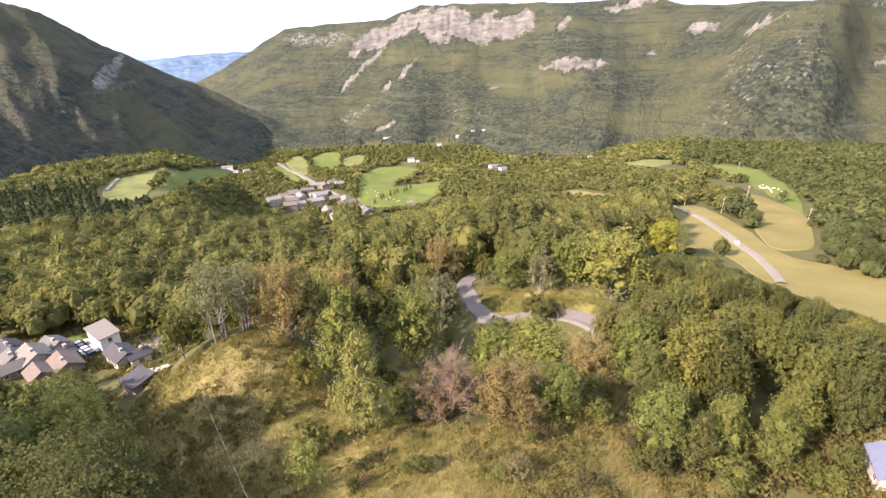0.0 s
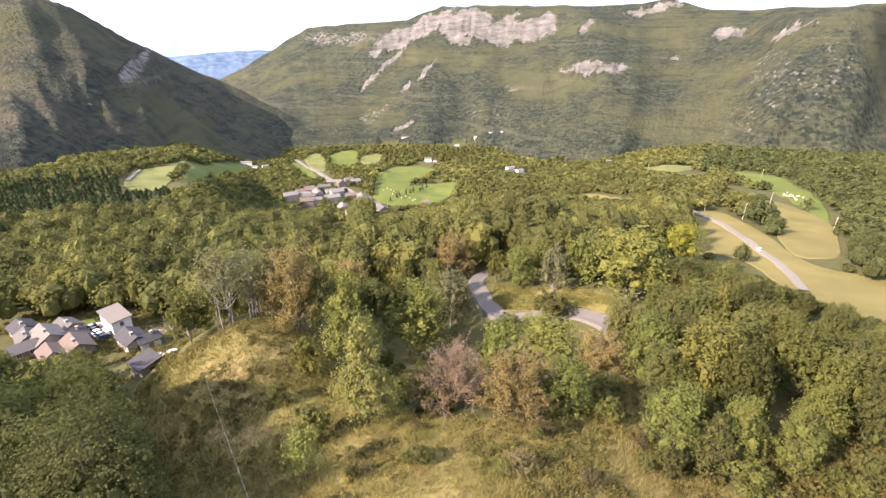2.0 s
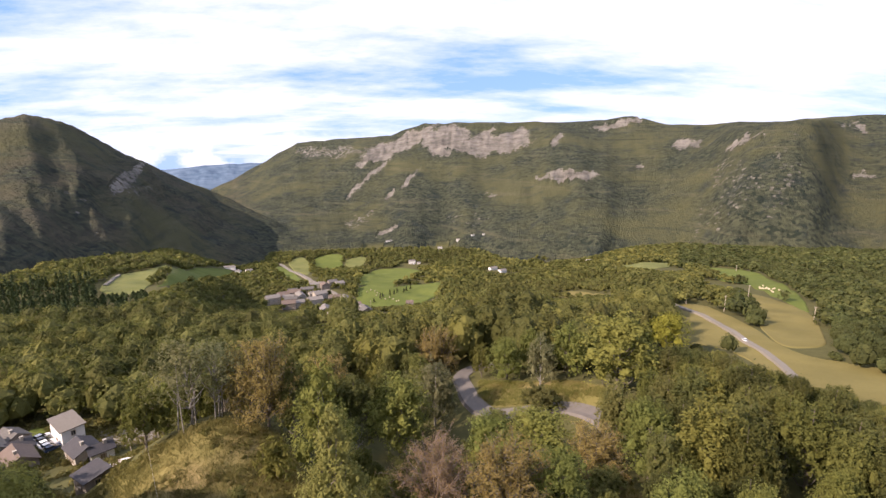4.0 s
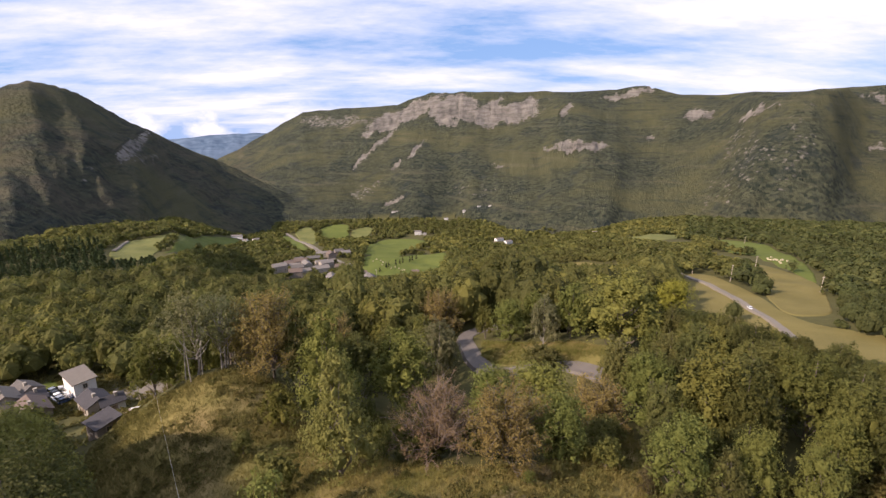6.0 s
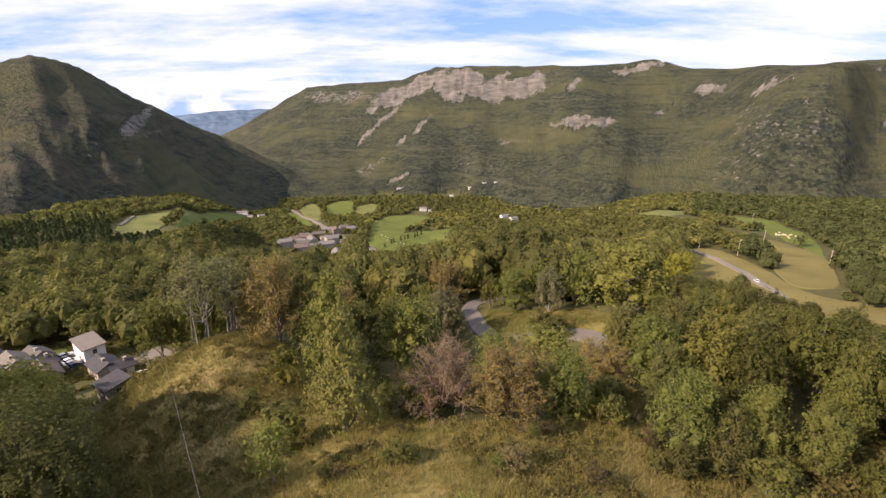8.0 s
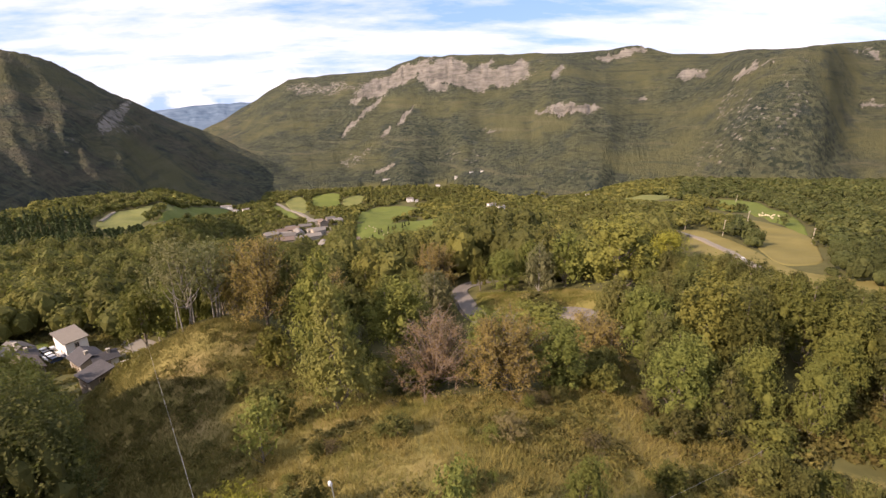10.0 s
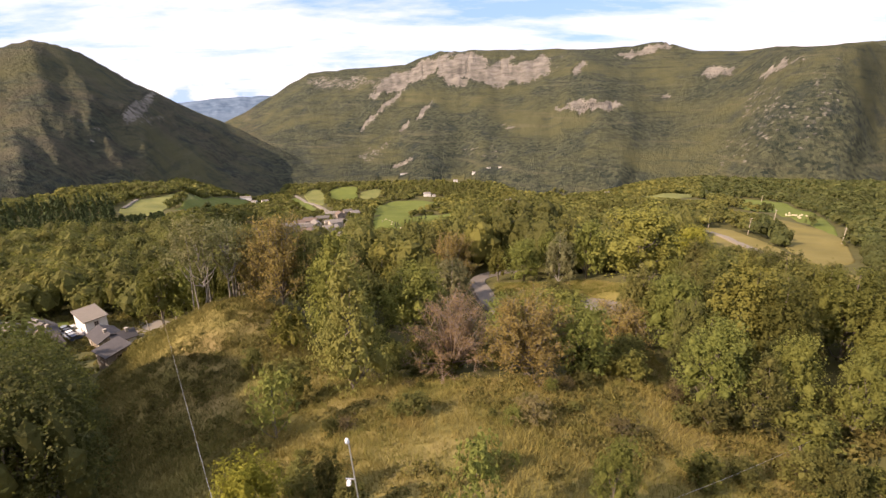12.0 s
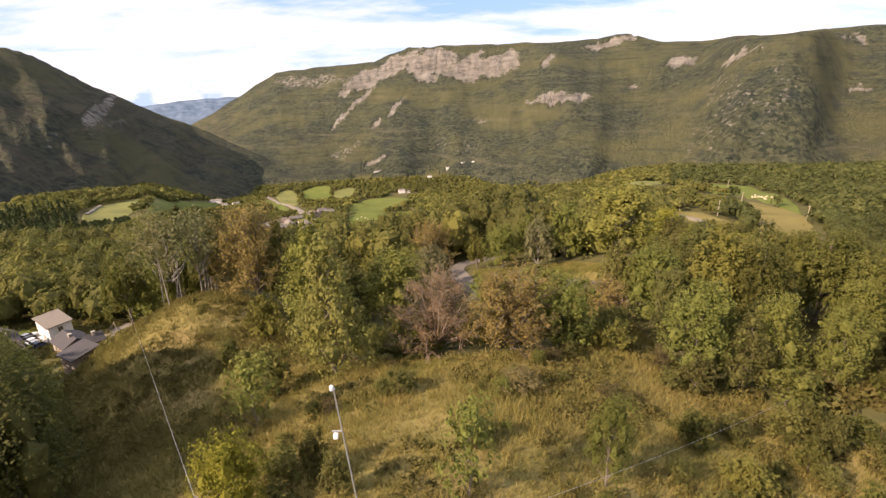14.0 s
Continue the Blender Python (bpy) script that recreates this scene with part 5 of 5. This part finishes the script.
def car(x, y, angle, paint, label, lift=0.1, group=""):
    top = new("car")
    top.location = (x, y, float(ground_z(x, y)) + lift)
    top.rotation_euler = (0, 0, radians(angle))
    bm = bmesh.new()
    prism(bm, [(-2.05, 0.3), (2.05, 0.3), (2.1, 0.62), (1.95, 0.78), (0.95, 0.92), (-1.75, 0.95), (-2.05, 0.85)], -0.84, 0.84)
    bmesh.ops.bevel(bm, geom=bm.edges[:], offset=0.07, segments=2, affect="EDGES")
    body = part("body", bm, paint, top)
    bm = bmesh.new()
    prism(bm, [(-1.75, 0.9), (0.95, 0.9), (0.25, 1.38), (-0.3, 1.46), (-1.35, 1.42)], -0.72, 0.72)
    part("cabin", bm, GLASS, top)
    bm = bmesh.new()
    prism(bm, [(-1.38, 1.40), (0.2, 1.37), (-0.25, 1.49), (-1.25, 1.47)], -0.68, 0.68)
    part("roof", bm, paint, top)
    for s in (-1, 1):
        bm = bmesh.new()
        box(bm, 1.98, s * 0.62 - 0.16, 0.58, 2.11, s * 0.62 + 0.16, 0.72)
        part("headlight", bm, WHITE, body)
        for u in (-1.3, 1.3):
            wheel(top, u, s * 0.78)
    return tagged(top, label, "car", group)


for k, paint in enumerate((CAR_WHITE, CAR_GREY, CAR_WHITE, CAR_WHITE, CAR_BLUE)):
    car(-108.6 + k * 2.0, 118.6 - k * 1.5, 62, paint, ("white" if paint is CAR_WHITE else "dark") + " car parked in a row before the white house", group="parked cars")
car(148.3, 223.0, 72, CAR_WHITE, "white car on the lane across the dry field", lift=0.75)


def bale(x, y, mat, label, group, size=0.75):
    bm = bmesh.new()
    bmesh.ops.create_cone(bm, cap_ends=True, segments=18, radius1=size, radius2=size, depth=size * 1.7, matrix=Matrix.Rotation(radians(90), 4, "X"))
    bmesh.ops.bevel(bm, geom=[e for e in bm.edges if e.calc_face_angle(0) > 1.0], offset=0.1, segments=2, affect="EDGES")
    me = bpy.data.meshes.new("hay_bale")
    bm.to_mesh(me)
    bm.free()
    me.materials.append(mat)
    o = new("hay_bale", me)
    o.location = (x, y, float(ground_z(x, y)) + size + 0.9)
    o.rotation_euler = (0, 0, rng.uniform(0, 3))
    return tagged(o, label, "hay bale", group)


for k in range(16):
    bale(288 - (k // 2) * 2.9 + 7.0 * (k % 2) + rng.uniform(-1, 1), 424 - (k // 2) * 7.0 + 3.0 * (k % 2) + rng.uniform(-1.5, 1.5), BALE_WRAP, "pale wrapped hay bale on the sloping pasture", "bales on the slope", 0.7)
for k in range(12):
    bale(-109 + k * 4.3 + rng.uniform(-3, 3), 652 - k * 4.9 + rng.uniform(-10, 10), BALE_WRAP, "pale wrapped hay bale on the green pasture", "bales by the village", 0.8)


def tapered(name, path, radii, mat, parent, label="", sides=8):
    v, f = tube(path, radii, sides)
    o = new(name, raw_mesh(name, v, f, mat, True))
    o.parent = parent
    return tagged(o, label)


def utility_pole(x, y, tall, lean=(0, 0), arms=True, label="weathered wooden utility pole with a crossarm", thick=0.16):
    top = new("utility_pole")
    top.location = (x, y, float(ground_z(x, y)))
    tapered("post", [(0, 0, -0.5), (lean[0] * 0.5, lean[1] * 0.5, tall * 0.5), (lean[0], lean[1], tall)], [thick, thick * 0.85, thick * 0.65], POLE_WOOD, top)
    if arms:
        bm = bmesh.new()
        box(bm, lean[0] - 0.8, lean[1] - 0.07, tall - 0.6, lean[0] + 0.8, lean[1] + 0.07, tall - 0.45)
        part("crossarm", bm, POLE_WOOD, top)
        for s in (-0.65, 0.0, 0.65):
            bm = bmesh.new()
            bmesh.ops.create_cone(bm, cap_ends=True, segments=8, radius1=0.06, radius2=0.04, depth=0.2, matrix=Matrix.Translation((lean[0] + s, lean[1], tall - 0.33)))
            part("insulator", bm, WHITE, top)
    return tagged(top, label, "utility pole")


utility_pole(-73.6, 109.5, 12.0, (-0.8, 0), True, "tall weathered pole that carries the long wire", 0.2)
utility_pole(-71.6, 111.5, 9.5, (-0.7, 0), False, "leaning weathered pole beside the hamlet")
utility_pole(-76.5, 108.0, 6.0, (-1.0, 0), False, "short leaning pole beside the hamlet", 0.12)
for x, y, t in [(186, 304, 11), (231, 350, 10), (217, 268, 10), (383, 611, 10), (-87, 540, 12), (174, 330, 8)]:
    utility_pole(x, y, t, (0.2, 0), True, "pale utility pole at the field edge", 0.22)


def mast():
    """A slim steel mast with a white dome camera on top and a white instrument box on a bracket."""
    top = new("instrument_mast")
    z0 = float(ground_z(-2.1, 18.6))
    top.location = (-2.1, 18.6, z0)
    h = 18.2 - z0
    tapered("tube", [(0.02, 0, -0.4), (-0.5, 0, h * 0.5), (-1.0, 0, h)], [0.045, 0.036, 0.028], METAL, top)
    bm = bmesh.new()
    bmesh.ops.create_uvsphere(bm, u_segments=16, v_segments=10, radius=0.08, matrix=Matrix.Translation((-1.05, -0.02, h + 0.05)) @ Matrix.Diagonal((1, 1, 1.25, 1)))
    dome = part("dome", bm, WHITE, top, "white dome at the mast head")
    bm = bmesh.new()
    bmesh.ops.create_cone(bm, cap_ends=True, segments=12, radius1=0.07, radius2=0.10, depth=0.05, matrix=Matrix.Translation((-1.04, -0.02, h - 0.06)))
    part("collar", bm, METAL, dome)
    bm = bmesh.new()
    box(bm, -1.19, -0.08, h - 2.18, -1.02, 0.08, h - 1.97, 0.02)
    bx = part("instrument_box", bm, WHITE, top, "white instrument box")
    bm = bmesh.new()
    box(bm, -1.22, -0.02, h - 1.88, -0.84, 0.02, h - 1.84)
    part("bracket", bm, METAL, bx)
    return tagged(top, "slim steel mast with white dome and instrument box", "mast")


mast()


def wire(name, a, b, sag, thick, label):
    a, b = Vector(a), Vector(b)
    pts = [a.lerp(b, k / 40) - Vector((0, 0, sag * 4 * (k / 40) * (1 - k / 40))) for k in range(41)]
    v, f = tube([tuple(p) for p in pts], [thick] * 41, 5)
    return tagged(new(name, raw_mesh(name, v, f, METAL, True)), label, "wire")


wire("overhead_wire", (-74.4, 109.5, float(ground_z(-73.6, 109.5)) + 11.8), (-10.0, 20.2, 11.6), 0.5, 0.010, "long pale overhead wire across the slope")
utility_pole(-10.0, 20.2, 11.8 - float(ground_z(-10.0, 20.2)), (0, 0), True, "short weathered pole on the hilltop that holds the wire", 0.15)
wire("overhead_wire", (3.6, 20.0, 10.6), (45.8, 50.4, -4.4), 0.8, 0.008, "thin overhead wire over the meadow")


def board_stack(x, y, turn, label):
    """A low stack of old boards and pale sheets on two bearers."""
    top = new("board_stack")
    r = np.random.default_rng(int(abs(x) * 10))
    for k in (-0.8, 0.8):
        bm = bmesh.new()
        box(bm, k - 0.08, -0.7, -0.25, k + 0.08, 0.7, 0.16)
        part("bearer", bm, WOOD, top)
    for k in range(5):
        bm = bmesh.new()
        o = r.uniform(-0.2, 0.2, 2)
        box(bm, -1.3 + o[0], -0.75 + 0.28 * k, 0.17, 1.3 + o[0], -0.52 + 0.28 * k, 0.24 + 0.05 * r.random(), 0.01)
        part("board", bm, WOOD if k % 2 else POLE_WOOD, top)
    bm = bmesh.new()
    box(bm, -0.9, -0.6, 0.31, 0.8, 0.5, 0.35, 0.01)
    part("sheet", bm, WHITE, top, "pale sheet lying on the boards")
    top.location = (x, y, float(ground_z(x, y)) + 0.1)
    top.rotation_euler = (radians(4), 0, radians(turn))
    return tagged(top, label, "timber", "stacked boards by the hamlet")


for x, y, a in ((-63.0, 87.6, 30), (-67.0, 91.0, 12), (-70.6, 93.0, 50), (-74.6, 98.6, 20)):
    board_stack(x, y, a, "stack of old boards under a pale sheet beside the poles")

# ---- meadow growth ----
def blade_material(name, low, high):
    m, n = material(name)
    co = n.n("ShaderNodeTexCoord").outputs["Object"]
    k = n.n("ShaderNodeNewGeometry").outputs["Random Per Island"]
    c = n.mix(k, low, high)
    g = n.ramp(n.noise(co, 0.13, 5.0, 0.65), 0.46, 0.60)
    c = n.mix(n.math("MULTIPLY", g, 0.75), c, (0.165, 0.160, 0.042))
    c = n.mix(n.math("MULTIPLY", n.ramp(n.noise(co, 0.16, 3.0), 0.56, 0.72), 0.5), c, (0.34, 0.26, 0.105))
    # the western slope keeps greener, shorter grass; part of its shade is in this darker colour
    west = n.n("ShaderNodeSeparateXYZ", {0: co}).outputs[0]
    west = n.ramp(n.math("ADD", west, n.math("MULTIPLY", n.noise(co, 0.12, 4.0), 14.0)), -13.0, -25.0)
    c = n.mix(n.math("MULTIPLY", west, 0.75), c, n.mix(k, (0.095, 0.092, 0.028), (0.175, 0.150, 0.050)))
    p = n.n("ShaderNodeBsdfPrincipled", {"Base Color": c, "Roughness": 0.8, "Specular IOR Level": 0.15})
    t = n.n("ShaderNodeBsdfTranslucent", {"Color": c})
    n.out(n.n("ShaderNodeMixShader", {0: 0.4, 1: p.outputs[0], 2: t.outputs[0]}).outputs[0])
    return m


def tall_grass(name, poly, count, tall, seed, label, mat):
    r = np.random.default_rng(seed)
    p = np.array(poly)
    lo, hi = p.min(0), p.max(0)
    xy = r.uniform(lo, hi, (count * 3, 2))
    xy = xy[inside(poly, xy[:, 0], xy[:, 1])][:count]
    thick = fbm(xy[:, 0] / 7, xy[:, 1] / 7, 4, 101) + 0.5 * fbm(xy[:, 0] / 1.8, xy[:, 1] / 1.8, 2, 107)
    xy = xy[thick > -0.5]
    thick = thick[thick > -0.5]
    z = ground_z(xy[:, 0], xy[:, 1])
    b = 4
    i = np.repeat(np.arange(len(xy)), b)
    n = len(i)
    base = np.column_stack([xy[i] + r.normal(size=(n, 2)) * 0.22, z[i] - 0.05])
    h = tall * np.clip(0.68 + 0.8 * thick[i], 0.3, 1.6) * r.uniform(0.55, 1.2, n)
    ang = r.uniform(0, 6.283, n)
    w = 0.016 + 0.026 * r.random(n)
    side = np.column_stack([np.cos(ang), np.sin(ang), np.zeros(n)]) * w[:, None]
    bend = np.column_stack([r.normal(size=(n, 2)) * 0.42 * h[:, None], h])
    v = np.stack([base - side, base + side, base + bend + side * 0.3, base + bend - side * 0.3], 1).reshape(-1, 3)
    ob = new(name, raw_mesh(name, v, np.arange(4 * n).reshape(n, 4), mat))
    return tagged(ob, label, "grass", kind="stuff")


for x, y in zip(rng.uniform(22, 46, 26), rng.uniform(14, 46, 26)):
    if math.hypot(x - 34, y - 30) < 14 and not any(math.hypot(x - a, y - b) < c for a, b, c in TAKEN):
        kind = ("bush", "green_bush")[int(rng.integers(0, 2))]
        plant(PROTO[kind][int(rng.integers(0, 2))], float(x), float(y), float(rng.uniform(0.5, 1.1)), float(rng.uniform(0.6, 1.1)), label="scrubby bush in the dry grass by the wood", group="scrub by the wood", category="shrub")
DRY_GRASS = blade_material("dry_grass", (0.178, 0.152, 0.044), (0.32, 0.260, 0.084))
VERGE_GRASS = blade_material("verge_grass", (0.120, 0.128, 0.032), (0.245, 0.232, 0.064))
r = np.random.default_rng(63)
for k in range(64):
    x = -9.0 + 37.0 * (k + r.random()) / 64
    y = 62.0 - 0.12 * x + float(r.uniform(-3.5, 12.0))
    kind = ("bush", "green_bush", "bright_bush", "brown_bush")[int(r.choice(4, p=[0.4, 0.3, 0.2, 0.1]))]
    tall = float(r.uniform(2.0, 4.4))
    plant(PROTO[kind][int(r.integers(0, len(PROTO[kind])))], x, y, tall / 4.0, tall / 4.0 * float(r.uniform(0.9, 1.4)), label={"bush": "olive bush in the thicket behind the brown trees", "green_bush": "green bush in the thicket behind the brown trees", "bright_bush": "fresh green bush in the thicket behind the brown trees", "brown_bush": "brown bramble in the thicket behind the brown trees"}[kind], group="thicket behind the brown trees", category="shrub")
r = np.random.default_rng(57)
for _ in range(160):
    x, y = float(r.uniform(-17, 36)), float(r.uniform(12, 62))
    if not inside(MEADOW, x, y) or y > 60 - 0.2 * x or math.hypot(x + 2, y - 19) < 3.5 or float(fbm(x / 11, y / 11, 3, 151)) < -0.12:
        continue
    if any(math.hypot(x - a, y - b) < 0.7 * c + 0.5 for a, b, c in TAKEN):
        continue
    kind = ("bush", "bright_bush", "brown_bush", "bush")[int(r.integers(0, 4))]
    tall = float(r.uniform(0.9, 2.6))
    TAKEN.append((x, y, tall * 0.6))
    plant(PROTO[kind][int(r.integers(0, len(PROTO[kind])))], x, y, tall / 4.0, tall / 4.0 * float(r.uniform(0.9, 1.7)), label={"bush": "low olive shrub in the tall dry grass", "bright_bush": "low fresh green shrub in the tall dry grass", "brown_bush": "low brown withered shrub in the tall dry grass"}[kind], group="small shrubs on the meadow", category="shrub")


def weeds(name, poly, count, seed, label, scale=1.0):
    """Low leafy clumps between the grass."""
    r = np.random.default_rng(seed)
    p = np.array(poly)
    xy = r.uniform(p.min(0), p.max(0), (count * 6, 2))
    ok = inside(poly, xy[:, 0], xy[:, 1]) & (fbm(xy[:, 0] / 6, xy[:, 1] / 6, 4, 131) > -0.02)
    xy = xy[ok][:count]
    n, m = len(xy), 26
    z = ground_z(xy[:, 0], xy[:, 1])
    i = np.repeat(np.arange(n), m)
    size = scale * r.uniform(0.25, 0.8, n) ** 1.3
    u = r.normal(size=(n * m, 3))
    u /= np.linalg.norm(u, axis=1)[:, None]
    u[:, 2] = np.abs(u[:, 2])
    c = np.column_stack([xy[i], z[i]]) + u * size[i][:, None] * np.array([1.0, 1.0, 1.1])
    v, f = quads_from(c, u + 0.5 * r.normal(size=u.shape), 0.22 * scale, r)
    tone = np.clip(0.5 + 0.9 * fbm(xy[:, 0] / 9, xy[:, 1] / 9, 3, 141) + 0.3 * r.normal(size=n), 0, 1)
    ob = new(name, raw_mesh(name, v, f, LEAF_WEED, False, {"tint": np.repeat(tone, m * 4)}))
    return tagged(ob, label, "weeds", kind="stuff")


HAMLET = [(-134, 100), (-136, 128), (-118, 136), (-96, 138), (-78, 126), (-62, 100), (-58, 80), (-76, 82), (-96, 98), (-112, 100)]
weeds("scrub", HAMLET, 1500, 19, "rough green scrub between the hamlet houses", 1.6)
weeds("undergrowth", [(34, 46), (52, 40), (68, 40), (72, 60), (52, 66), (38, 58)], 700, 23, "rough green undergrowth at the wood edge", 2.2)
weeds("weeds", MEADOW, 2600, 9, "low olive and brown weeds scattered over the meadow", 1.15)
tall_grass("tall_grass", MEADOW, 56000, 0.78, 5, "tall dry tawny grass over the meadow spur", DRY_GRASS)
tall_grass("verge_grass", VERGE, 9000, 0.7, 6, "tall yellow-green grass beside the road bend", VERGE_GRASS)
